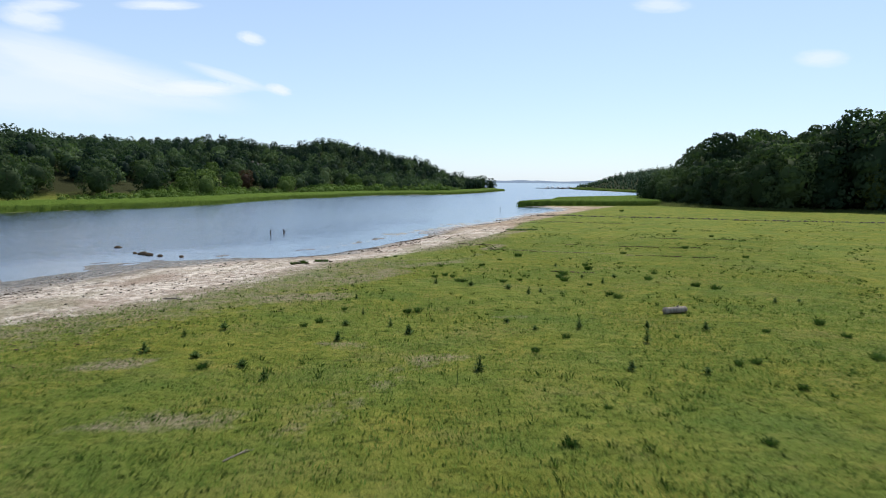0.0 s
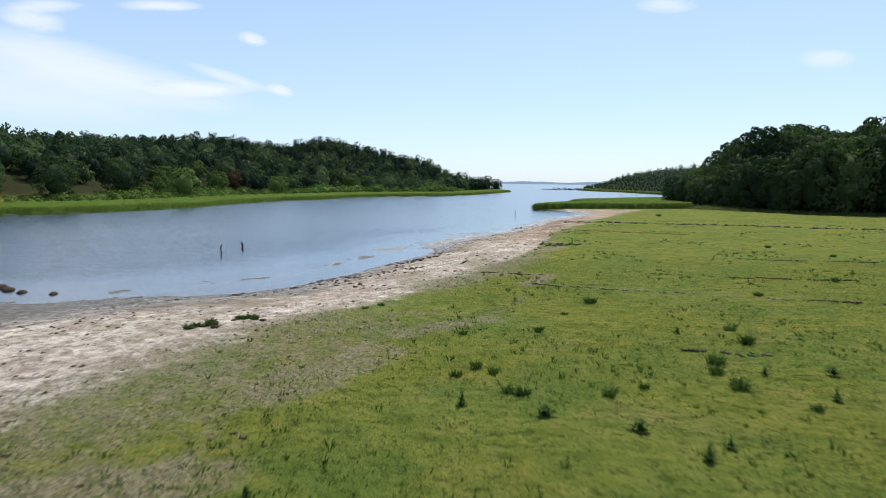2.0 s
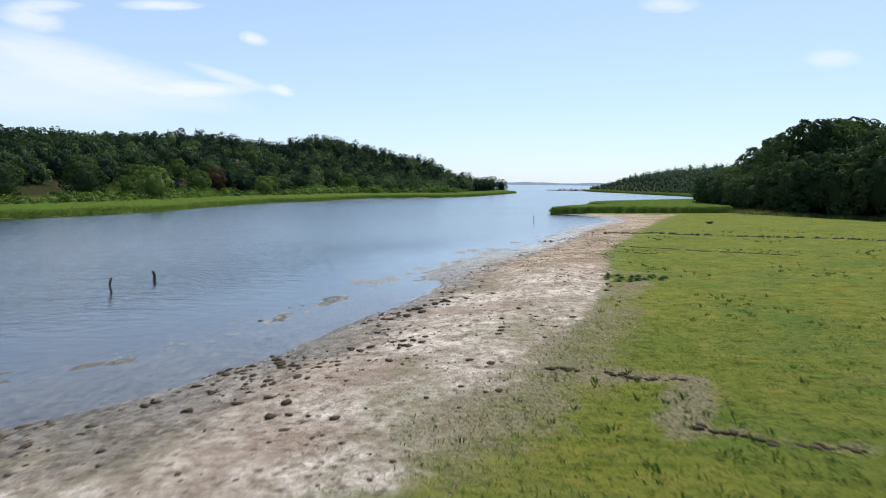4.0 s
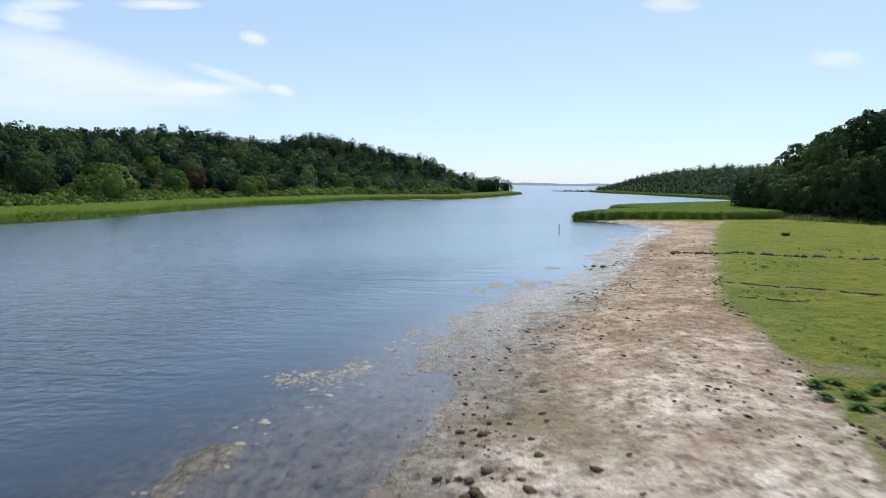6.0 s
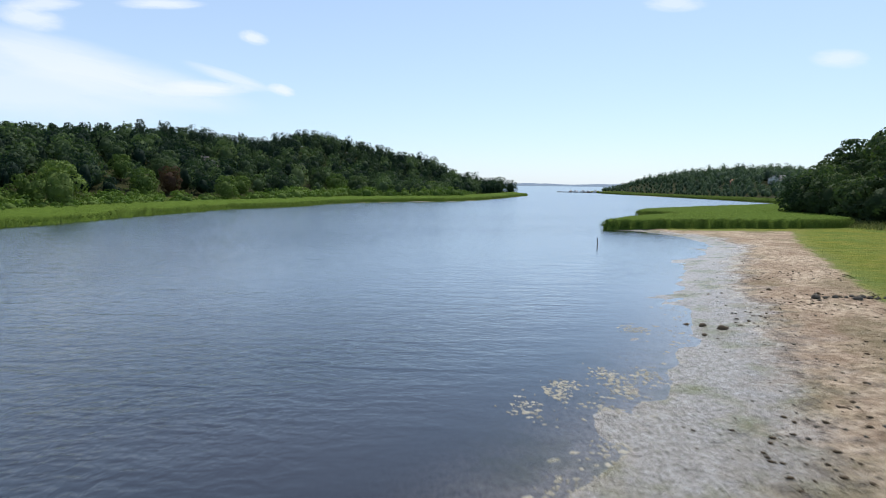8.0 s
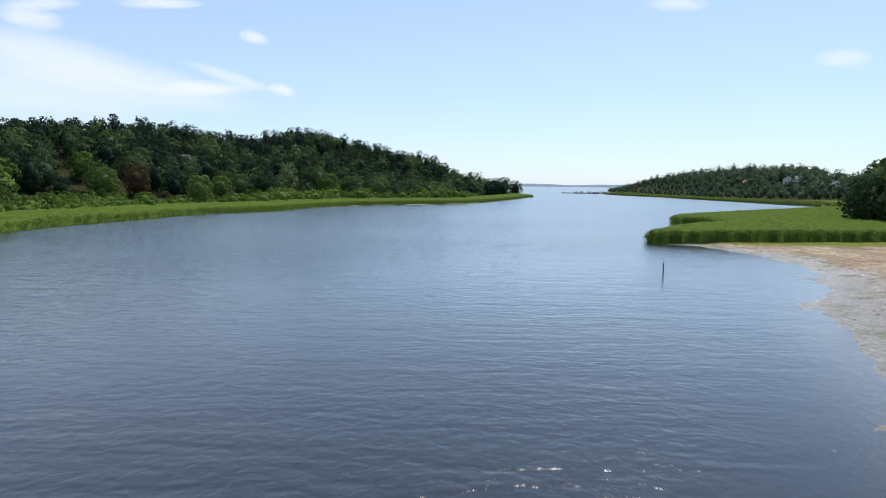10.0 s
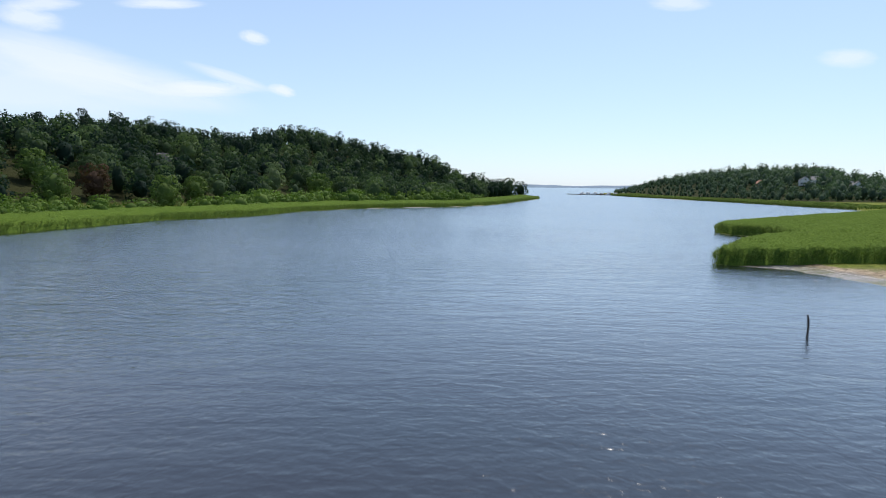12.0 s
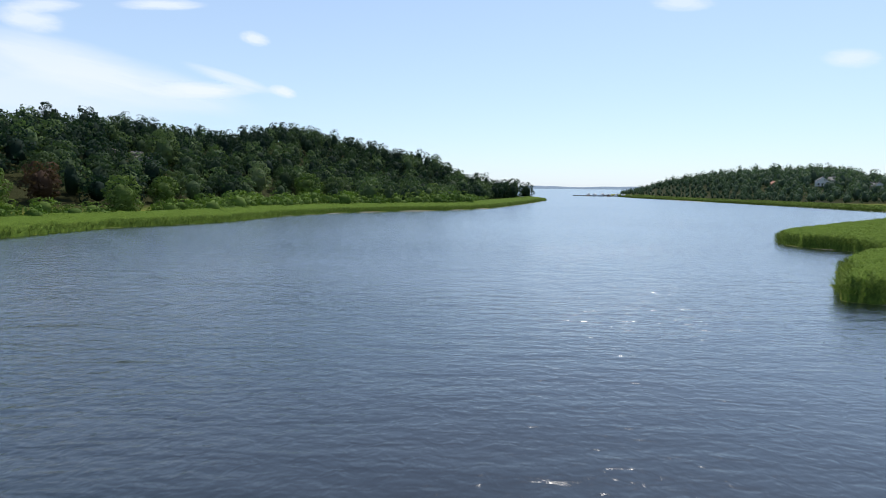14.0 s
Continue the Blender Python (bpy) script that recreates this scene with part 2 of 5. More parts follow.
M_OAK = leaf_material("oak_leaves", (0.025, 0.046, 0.023), (0.078, 0.112, 0.046), trans=0.38)
M_BRIGHT = leaf_material("light_leaves", (0.062, 0.105, 0.024), (0.125, 0.175, 0.048), trans=0.3)
M_COPPER = leaf_material("copper_leaves", (0.070, 0.044, 0.030), (0.120, 0.075, 0.046))
M_PALE = leaf_material("blossom_leaves", (0.10, 0.14, 0.06), (0.17, 0.21, 0.11))
M_PINE = leaf_material("pine_needles", (0.010, 0.024, 0.017), (0.034, 0.056, 0.030), trans=0.15)
M_GOLDEN = leaf_material("ash_leaves", (0.075, 0.098, 0.020), (0.120, 0.140, 0.034), trans=0.35)
M_WOODLAND = leaf_material("woodland_leaves", (0.012, 0.028, 0.020), (0.096, 0.138, 0.062), True, 0.38)
# Distance haze over the bay wood is mixed into this paler, bluer leaf colour.
M_HAZEWOOD = leaf_material("hazed_bay_leaves", (0.030, 0.054, 0.042), (0.090, 0.128, 0.078), True, 0.38)
M_SCRUB = leaf_material("willow_scrub", (0.066, 0.116, 0.021), (0.125, 0.184, 0.040), True, 0.3)
M_REED = leaf_material("reed_blades", (0.056, 0.105, 0.018), (0.180, 0.245, 0.050), True, 0.42)
M_FRINGE = leaf_material("fringe_blades", (0.070, 0.100, 0.024), (0.170, 0.195, 0.062), True, 0.4)
M_TUFT = leaf_material("rush_blades", (0.032, 0.064, 0.013), (0.072, 0.116, 0.026), True, 0.3)
M_TURF = leaf_material("turf_blades", (0.064, 0.112, 0.018), (0.145, 0.205, 0.038), True, 0.45)

# ---------------------------------------------------------------- builders
rng = np.random.default_rng(7)


def mesh_from(name, verts, faces, mat, tone=None, smooth=False, normals=None):
    me = bpy.data.meshes.new(name)
    verts = np.asarray(verts, dtype=np.float32)
    faces = np.asarray(faces, dtype=np.int32)
    k = faces.shape[1]
    me.vertices.add(len(verts))
    me.vertices.foreach_set("co", verts.ravel())
    me.loops.add(len(faces) * k)
    me.loops.foreach_set("vertex_index", faces.ravel())
    me.polygons.add(len(faces))
    me.polygons.foreach_set("loop_start", np.arange(0, len(faces) * k, k, dtype=np.int32))
    if smooth:
        me.polygons.foreach_set("use_smooth", np.ones(len(faces), dtype=bool))
    me.update(calc_edges=True)
    if tone is not None:
        a = me.attributes.new("tone", "FLOAT", "POINT")
        a.data.foreach_set("value", np.asarray(tone, dtype=np.float32))
    me.materials.append(mat)
    if normals is not None:
        me.polygons.foreach_set("use_smooth", np.ones(len(faces), dtype=bool))
        me.normals_split_custom_set_from_vertices(np.asarray(normals, dtype=np.float32))
    return me


def link_part(name, me, parent, m=None, label=""):
    ob = new(name, me)
    ob.parent = parent
    if m is not None:
        ob.matrix_basis = m
    if label:
        tagged(ob, label)
    return ob


def bm_mesh(name, bm, mat, smooth=False):
    me = bpy.data.meshes.new(name)
    for f in bm.faces:
        f.smooth = smooth
    bm.to_mesh(me)
    bm.free()
    me.materials.append(mat)
    return me


def stone_mesh(name, mat, seed, flat=0.6, cuts=2):
    """A worn stone: an icosphere pushed about and flattened, about 1 m across, resting on z = 0."""
    r = random.Random(seed)
    bm = bmesh.new()
    bmesh.ops.create_icosphere(bm, subdivisions=cuts, radius=0.5)
    off = Vector((r.uniform(0, 50), r.uniform(0, 50), r.uniform(0, 50)))
    for v in bm.verts:
        d = 1 + 0.42 * noise.noise(v.co * 2.1 + off) + 0.16 * noise.noise(v.co * 5 + off)
        v.co = Vector((v.co.x * d * r.uniform(0.97, 1.03), v.co.y * d * 0.8, max(v.co.z * d * flat, -0.12) + 0.1))
    return bm_mesh(name, bm, mat, True)


def card_cloud(points, normals, size, seed):
    """Small folded leaf sprays at the given points: quads turned at random about the outward way."""
    g = np.random.default_rng(seed)
    n = len(points)
    nn = normals + g.normal(0, 0.32, (n, 3))
    nn /= np.linalg.norm(nn, axis=1)[:, None]
    a = np.cross(nn, g.normal(0, 1, (n, 3)))
    a /= np.linalg.norm(a, axis=1)[:, None] + 1e-9
    b = np.cross(nn, a)
    s = (size * g.uniform(0.55, 1.3, n))[:, None]
    w = g.uniform(0.45, 0.95, (n, 4, 1))
    lift = nn * s * g.uniform(-0.35, 0.15, (n, 1))
    c0 = points - (a + b) * s * w[:, 0] + lift
    c1 = points + (a - b) * s * w[:, 1]
    c2 = points + (a + b) * s * w[:, 2] + lift
    c3 = points - (a - b) * s * w[:, 3]
    v = np.stack([c0, c1, c2, c3], 1).reshape(-1, 3)
    f = np.arange(4 * n).reshape(n, 4)
    return v, f


def lobed_data(seed, height, spread, cards, size, lobes=14, low=0.10, lobe=0.40, spire=0.0, core=4):
    """A crown of many rounded boughs, each a shell of leaf sprays lit on its own upper side, round a closed dark body."""
    g = np.random.default_rng(seed)
    i = np.arange(lobes)
    u = (i + 0.5) / lobes
    env = (1 - spire) * np.sin(math.pi * (0.24 + 0.64 * u)) ** 0.75 + spire * ((1 - u) * 0.95 + 0.10)
    r = spread * lobe * g.uniform(0.72, 1.22, lobes) * (0.5 + 0.5 * env)
    rad = np.maximum(spread * env - r * 0.75, 0.05 * spread) * g.uniform(0.72, 1.12, lobes)
    ang = i * 2.4 + g.uniform(-0.5, 0.5, lobes)
    flat = g.uniform(0.62, 0.95, lobes)
    z = np.minimum(height * (low + (1 - low) * u), height - r * flat * 0.9)
    c = np.stack([np.cos(ang) * rad, np.sin(ang) * rad, z], 1)
    ax = np.stack([r, r, r * flat], 1)
    m = cards * 4
    pick = g.choice(lobes, m, p=r ** 2 / (r ** 2).sum())
    way = np.stack([np.cos(ang), np.sin(ang), np.full(lobes, 0.5)], 1)
    e = g.normal(0, 1, (m, 3)) + 0.45 * way[pick]
    e /= np.linalg.norm(e, axis=1)[:, None]
    pts = c[pick] + e * ax[pick] * (g.uniform(0.80, 1.0, (m, 1)) + 0.16 * g.random((m, 1)) ** 4)
    hid = np.zeros(m, bool)
    for j in range(lobes):
        hid |= (np.linalg.norm((pts - c[j]) / ax[j], axis=1) < 0.80) & (pick != j)
    sel = np.nonzero(~hid & (pts[:, 2] > 0.05))[0][:cards]
    pts, e, pick = pts[sel], e[sel], pick[sel]
    v, f = card_cloud(pts, e, size, seed + 1)
    soft = e + 0.35 * way[pick] + g.normal(0, 0.12, e.shape)
    soft /= np.linalg.norm(soft, axis=1)[:, None]
    soft = np.repeat(soft, 4, axis=0)
    k = core
    cv, cf, cn = [], [], []
    wide, tall = spread * (0.50 - 0.16 * spire), height * (0.36 - 0.04 * spire)
    for a3 in range(3):
        for sg in (-1, 1):
            b0 = len(cv)
            for p in range(k + 1):
                for q in range(k + 1):
                    d = [0.0, 0.0, 0.0]
                    d[a3], d[(a3 + 1) % 3], d[(a3 + 2) % 3] = sg, (2 * p / k - 1) * sg, 2 * q / k - 1
                    d = Vector(d).normalized()
                    w = wide * (1 + 0.25 * noise.noise(d * 1.7 + Vector((seed, 0, 0)))) * (1 - 0.45 * spire * d.z)
                    cv.append((d.x * w, d.y * w, max(height * 0.44 + tall * d.z, 0.02)))
                    cn.append(tuple(d))
            for p in range(k):
                for q in range(k):
                    b = b0 + p * (k + 1) + q
                    cf.append((b, b + k + 1, b + k + 2, b + 1))
    f = np.concatenate([f, np.array(cf) + len(v)])
    v = np.concatenate([v, np.array(cv)])
    return v, f, np.concatenate([soft, np.array(cn)])


def limb(verts, faces, p0, p1, r0, r1, sides=6):
    """Adds one tapered limb to the lists."""
    p0, p1 = Vector(p0), Vector(p1)
    q = (p1 - p0).to_track_quat("Z", "Y").to_matrix()
    k = len(verts)
    for p, r in ((p0, r0), (p1, r1)):
        for i in range(sides):
            a = 2 * math.pi * i / sides
            verts.append(tuple(p + q @ Vector((math.cos(a) * r, math.sin(a) * r, 0))))
    for i in range(sides):
        j = (i + 1) % sides
        faces.append((k + i, k + j, k + sides + j, k + sides + i))


def trunk_mesh(name, seed, height, base, spread, r0):
    g = random.Random(seed)
    v, f = [], []
    lean = (g.uniform(-0.4, 0.4), g.uniform(-0.4, 0.4))
    top = (lean[0], lean[1], height * 0.62)
    fork = (lean[0] * 0.5, lean[1] * 0.5, base + (height - base) * 0.18)
    limb(v, f, (0, 0, -0.6), (0, 0, 0.3), r0 * 1.7, r0 * 1.1, 8)
    limb(v, f, (0, 0, 0.3), fork, r0 * 1.1, r0 * 0.75, 8)
    limb(v, f, fork, top, r0 * 0.75, r0 * 0.25, 6)
    for i in range(6):
        a = i * 1.05 + g.uniform(-0.3, 0.3)
        e = (fork[0] + math.cos(a) * spread * 0.62, fork[1] + math.sin(a) * spread * 0.62,
             fork[2] + (height - fork[2]) * g.uniform(0.25, 0.55))
        limb(v, f, fork, e, r0 * 0.45, r0 * 0.10, 5)
    return mesh_from(name, v, f, M_BARK, smooth=True)


def make_tree(name, seed, height, spread, base, leaf, label, category, cards=1500, size=0.42, lobes=16, lobe=0.40, low=0.1, spire=0.0, r0=0.28):
    root = new(name)
    v, f, nrm = lobed_data(seed, height, spread, cards, size, lobes, low, lobe, spire)
    link_part("trunk", trunk_mesh("trunk", seed, height, base, spread, r0), root)
    link_part("crown", mesh_from("crown", v, f, leaf, normals=nrm), root)
    return tagged(root, label, category)


def poly_dist(px, py, poly):
    """Signed distance to a closed outline, positive inside."""
    poly = np.asarray(poly, float)
    d2 = np.full(px.shape, 1e18)
    inside = np.zeros(px.shape, bool)
    for (x0, y0), (x1, y1) in zip(poly, np.roll(poly, -1, 0)):
        dx, dy = x1 - x0, y1 - y0
        t = np.clip(((px - x0) * dx + (py - y0) * dy) / (dx * dx + dy * dy + 1e-12), 0, 1)
        d2 = np.minimum(d2, (px - x0 - t * dx) ** 2 + (py - y0 - t * dy) ** 2)
        cross = ((y0 > py) != (y1 > py)) & (px < (x1 - x0) * (py - y0) / (y1 - y0 + 1e-12) + x0)
        inside ^= cross
    return np.where(inside, 1, -1) * np.sqrt(d2)


def sm(a, b, x):
    t = np.clip((x - a) / (b - a), 0, 1)
    return t * t * (3 - 2 * t)


# ---------------------------------------------------------------- plan
SHORE = [(-170, -500), (-70, -40), (-52, 5), (-42, 25), (-34, 40), (-30, 49), (-25, 56), (-19.0, 59.5), (-15.0, 63), (-11.8, 67.5), (-9.6, 73),
         (-6.5, 80), (-4, 87.5), (-0.9, 94.5), (4.4, 102), (9, 111), (13.5, 123), (18, 135), (25, 147), (30.5, 156), (32, 166), (29, 178.6), (23.3, 182)]
TURF_EDGE = [(-60, -40), (-32, 5), (-25, 15), (-19.4, 24.8), (-17, 27), (-15, 29), (-13.6, 31.6), (-11.5, 36), (-9.5, 41), (-8, 45), (-4.6, 49),
             (-2.2, 54), (0.2, 58), (3, 64), (5.4, 69), (9.0, 79), (11.5, 88), (12.2, 92), (14.2, 98), (17.3, 104.3), (22, 115), (24, 120), (32, 136.5), (42, 158), (52, 176), (60, 184)]
LOBES = [(25.2, 185), (29.5, 191), (33, 196.5), (40, 203), (46, 207), (47, 212), (46, 216), (43.3, 219.5), (42.8, 224), (45, 229), (52, 236), (62, 245), (90, 269), (124, 298), (144, 322)]
BAY = [(151, 345), (151, 410), (150, 465), (145, 525), (140, 600), (142, 640), (160, 760), (190, 860), (260, 980), (700, 1250), (4800, 1500), (4800, -500)]
RIGHT_LAND = SHORE + LOBES + BAY
LEFT_LAND = [(-170, -500), (-150, 0), (-122, 80), (-97, 126), (-90, 138), (-79, 152), (-73, 166), (-69, 180), (-68, 203), (-64.5, 222), (-62, 240), (-55.5, 248),
             (-49.5, 259), (-45, 283), (-35, 302), (-22, 315), (-4, 328), (11, 350), (28, 402), (51, 480), (47, 492), (20, 510), (-40, 560), (-140, 700), (-500, 1000), (-4800, 1500), (-4800, -500)]

WOOD_EDGE = [(74.5, 212), (75.5, 200), (77, 192), (79, 184), (81.5, 175), (85, 166), (89, 159), (97, 155.5), (107, 154), (122, 152), (145, 146), (190, 132)]
WOOD = WOOD_EDGE + [(230, 200), (230, 275), (128, 270), (104, 250), (92, 236), (84, 224), (78, 218)]


def along(points, y):
    p = np.array(points)
    return np.interp(y, p[:, 1], p[:, 0])


def meadow_z(y):
    return -0.9 * np.clip((y - 60) / 130, 0, 1)


def hills_left(x, y):
    def g(cx, cy, sx, sy, h):
        return h * np.exp(-((x - cx) / sx) ** 2 - ((y - cy) / sy) ** 2)
    return (g(-184.8, 330.8, 92.1, 136.6, 18.7) + g(-124.6, 400.2, 32.1, 58.8, 6.2) + g(-85.8, 451.3, 33.9, 70.9, 23.3) + g(-31.5, 468.9, 41.1, 41.3, 16.6)
            + g(-199.1, 158.9, 86.3, 76.3, 15.7) + g(-125.7, 332.4, 19.9, 63.2, 6.5) + g(10.3, 465.2, 25.9, 26.6, 4.0))


def hills_right(x, y):
    def g(cx, cy, sx, sy, h):
        return h * np.exp(-((x - cx) / sx) ** 2 - ((y - cy) / sy) ** 2)
    return g(170, 246, 75, 32, 18) + g(350, 730, 120, 110, 19) + g(230, 800, 60, 120, 5.5) + g(290, 595, 50, 60, 7)


def ground_z(x, y):
    """Height of the ground sheet, with the turf and mud weights."""
    x, y = np.broadcast_arrays(np.asarray(x, float), np.asarray(y, float))
    dr = poly_dist(x, y, RIGHT_LAND)
    dl = poly_dist(x, y, LEFT_LAND)
    width = np.maximum((along(TURF_EDGE, y) - along(SHORE, np.clip(y, -500, 178))) * 0.72, 2.5)
    width = width + (4.0 - width) * sm(150, 182, y)
    s = np.clip(dr / width, 0, 1)
    # between the two bends the lower beach is a drowned mud flat
    wash = sm(50, 60, y) * (1 - sm(80, 93, y))
    s_land, s = s, s + wash * (np.clip((s - 0.27) / 0.73, 0, 1) - s)
    zr = SEA - 0.09 * wash * (1 - sm(0.0, 0.10, s)) + (meadow_z(y) - SEA) * (0.25 * s + 0.75 * s * s * (3 - 2 * s) * 0.5 + 0.375 * s) + 0.04 * np.clip(dr, 0, 1) * (1 - wash)
    s = s_land
    zr = zr + hills_right(x, y) * sm(8, 70, dr)
    zl = SEA + 0.75 * sm(0, 9, dl) + hills_left(x, y) * sm(10, 62, dl)
    off = -np.maximum(dr, dl)
    zb = SEA - 0.015 - 0.012 * np.clip(off, 0, 7) - np.clip((off - 6) * 0.06, 0, 1.6)
    z = np.where(dr > 0, zr, np.where(dl > 0, zl, zb))
    soft = 1.0 + 2.6 * (1 - sm(52, 66, y)) * sm(18, 30, y) + 1.4 * sm(72, 95, y)
    turf = sm(-1.2, 1.2, (x - along(TURF_EDGE, y)) / soft)
    turf = np.where(y > 170, np.maximum(turf, sm(170, 181, y) * sm(2.0, 5.0, dr)), turf)
    turf = np.where(dr > 0, turf, np.where(dl > 0, sm(0.3, 1.5, dl), 0))
    turf = np.where((y > 179) | (dl > -1.5), np.maximum(turf, np.maximum(sm(-1.4, -0.4, dr) * sm(179, 182, y), sm(-1.4, -0.4, dl))), turf)
    mud = np.where((dr > 0) & (y < 190), 1 - sm(0.10, 0.85, s), 1.0) * (1 - turf)
    return z, turf, mud, dr, dl


def lines(lo, hi, step, far, grow=1.13):
    a = list(np.arange(lo, hi + step / 2, step))
    d, x = step, a[-1]
    while x < far:
        d *= grow
        x += d
        a.append(x)
    d, x, b = step, lo, []
    while x > -far:
        d *= grow
        x -= d
        b.append(x)
    return np.array(b[::-1] + a)


def build_ground():
    xs, ys = lines(-48, 60, 0.8, 4600, 1.09), lines(0, 190, 0.8, 4600, 1.08)
    ys = ys[ys > -420]
    X, Y = np.meshgrid(xs, ys)
    Z, turf, mud, dr, dl = ground_z(X, Y)
    near = sm(420, 120, np.hypot(X, Y - 80))
    bump = np.zeros_like(Z)
    tread = np.zeros_like(Z)
    for j in range(X.shape[0]):
        for i in range(X.shape[1]):
            if near[j, i] > 0 and (dr[j, i] > -9 or dl[j, i] > 0):
                p = Vector((X[j, i], Y[j, i], 0))
                bump[j, i] = 0.07 * noise.noise(p * 0.16) + 0.05 * noise.noise(p * 0.6) + 0.03 * noise.noise(p * 1.7)
                if -9 < dr[j, i] < 9:
                    q = Vector((X[j, i] * 0.7 + Y[j, i] * 0.25, Y[j, i] * 0.55 - X[j, i] * 0.25, 3.0))
                    bump[j, i] += ((0.04 if 55 < Y[j, i] < 128 else 0.11) * noise.noise(q * 0.45) + 0.06 * noise.noise(q * 1.6) + 0.05 * noise.noise(q * 3.1)) * (1 - abs(dr[j, i]) / 9) * (0.25 if Y[j, i] > 128 else 1.0)
    Z = Z + bump * near * np.where(turf > 0.5, 1.0, 0.9)
    # paths where the turf is worn away
    for (x0, y0), (x1, y1), w, a in TREADS:
        t = np.clip(((X - x0) * (x1 - x0) + (Y - y0) * (y1 - y0)) / ((x1 - x0) ** 2 + (y1 - y0) ** 2 + 1e-9), 0, 1)
        d = np.hypot(X - x0 - t * (x1 - x0), Y - y0 - t * (y1 - y0))
        tread = np.maximum(tread, a * (1 - sm(w * 0.4, w * 1.3, d)))
    inland = X - along(TURF_EDGE, Y)
    tread = np.maximum(tread, 0.70 * (1 - sm(2.0, 11.5, inland)) * sm(14, 24, Y) * (1 - sm(44, 54, Y)) * sm(0.02, 0.25, turf))
    tread = np.maximum(tread, 0.80 * (1 - sm(1.0, 5.0, inland)) * sm(48, 56, Y) * (1 - sm(68, 78, Y)) * sm(0.02, 0.25, turf))
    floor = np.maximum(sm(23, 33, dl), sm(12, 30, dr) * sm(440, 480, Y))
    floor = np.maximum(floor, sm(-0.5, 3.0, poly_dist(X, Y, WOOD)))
    n, k = X.shape
    idx = np.arange(n * k).reshape(n, k)
    f = np.stack([idx[:-1, :-1], idx[:-1, 1:], idx[1:, 1:], idx[1:, :-1]], -1).reshape(-1, 4)
    me = mesh_from("ground", np.stack([X, Y, Z], -1).reshape(-1, 3), f, M_GROUND, smooth=True)
    c = me.attributes.new("cover", "FLOAT_COLOR", "POINT")
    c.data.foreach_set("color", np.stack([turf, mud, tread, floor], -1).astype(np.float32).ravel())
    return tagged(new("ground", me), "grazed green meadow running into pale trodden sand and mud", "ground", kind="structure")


TREADS = [((-3, 43.5), (1, 46), 1.1, 0.75), ((1, 46), (3.5, 52), 0.9, 0.5), ((-6, 37), (-3.5, 41), 1.8, 0.8),
          ((1.5, 60), (6, 59), 0.9, 1.0), ((4.3, 55.5), (6, 59), 0.9, 1.0), ((4.3, 55.5), (18, 51), 0.55, 0.75), ((-4, 14), (-1.5, 19), 1.0, 0.5), ((16, 100), (26, 95), 0.5, 0.8), ((-9, 14.5), (-6, 15), 1.0, 0.7),
          ((-9, 31), (-6, 32), 1.3, 0.9), ((-4.5, 22.4), (-3, 22.0), 0.8, 0.7), ((-1.0, 20.5), (0.6, 20.8), 0.9, 0.7), ((-12.2, 19.2), (-10.6, 19.6), 0.9, 0.85), ((2.5, 27), (4, 27.5), 0.6, 0.6), ((7.5, 73), (10.5, 78), 1.6, 0.8), ((10, 82.5), (12.5, 81.5), 1.2, 0.75)]
ground = build_ground()

def build_water():
    xs, ys = lines(-60, 45, 1.5, 4700, 1.12), lines(0, 190, 1.5, 4700, 1.12)
    ys = ys[ys > -420]
    X, Y = np.meshgrid(xs, ys)
    off = -poly_dist(X, Y, RIGHT_LAND)
    calm = np.maximum((1 - sm(3, 15, off)) * (1 - sm(120, 150, Y)), 0.66 * (1 - sm(26, 52, off)) * (1 - sm(158, 190, Y)) * sm(100, 125, Y))
    n, k = X.shape
    idx = np.arange(n * k).reshape(n, k)
    f = np.stack([idx[:-1, :-1], idx[:-1, 1:], idx[1:, 1:], idx[1:, :-1]], -1).reshape(-1, 4)
    me = mesh_from("water", np.stack([X, Y, np.full_like(X, SEA)], -1).reshape(-1, 3), f, M_WATER)
    c = me.attributes.new("calm", "FLOAT", "POINT")
    c.data.foreach_set("value", calm.astype(np.float32).ravel())
    gust = np.maximum(np.exp(-((X - 30) / 16) ** 2 - ((Y - 228) / 26) ** 2), np.exp(-((X - 60 - 0.08 * (Y - 420)) / 45) ** 2) * sm(280, 400, Y))
    c = me.attributes.new("gust", "FLOAT", "POINT")
    c.data.foreach_set("value", gust.astype(np.float32).ravel())
    c = me.attributes.new("shallow", "FLOAT", "POINT")
    c.data.foreach_set("value", ((1 - sm(-1.5, 6.5, off)) * (1 - sm(150, 175, Y))).astype(np.float32).ravel())
    return tagged(new("water", me), "rippled blue-grey estuary water", "water", kind="structure")


water = build_water()


def floor_z(x, y):
    return float(ground_z(x, y)[0])


# ---------------------------------------------------------------- woods
OAKS = [make_tree("oak_tree", 11 + i, h, s, b, M_OAK, "broad dark green oak at the edge of the meadow wood", "tree", 3600, 0.26, 26, 0.36, 0.08)
        for i, (h, s, b) in enumerate([(15, 5.6, 0.4), (17, 5.4, 0.6), (14, 5.8, 0.3)])]
BUSHY = [make_tree("bushy_tree", 21 + i, h, s, 0.4, M_OAK, "wide dark green bushy tree reaching down to the ground", "tree", 2300, 0.23, 20, 0.40, 0.06)
         for i, (h, s) in enumerate([(9, 5.4), (11, 5.2)])]
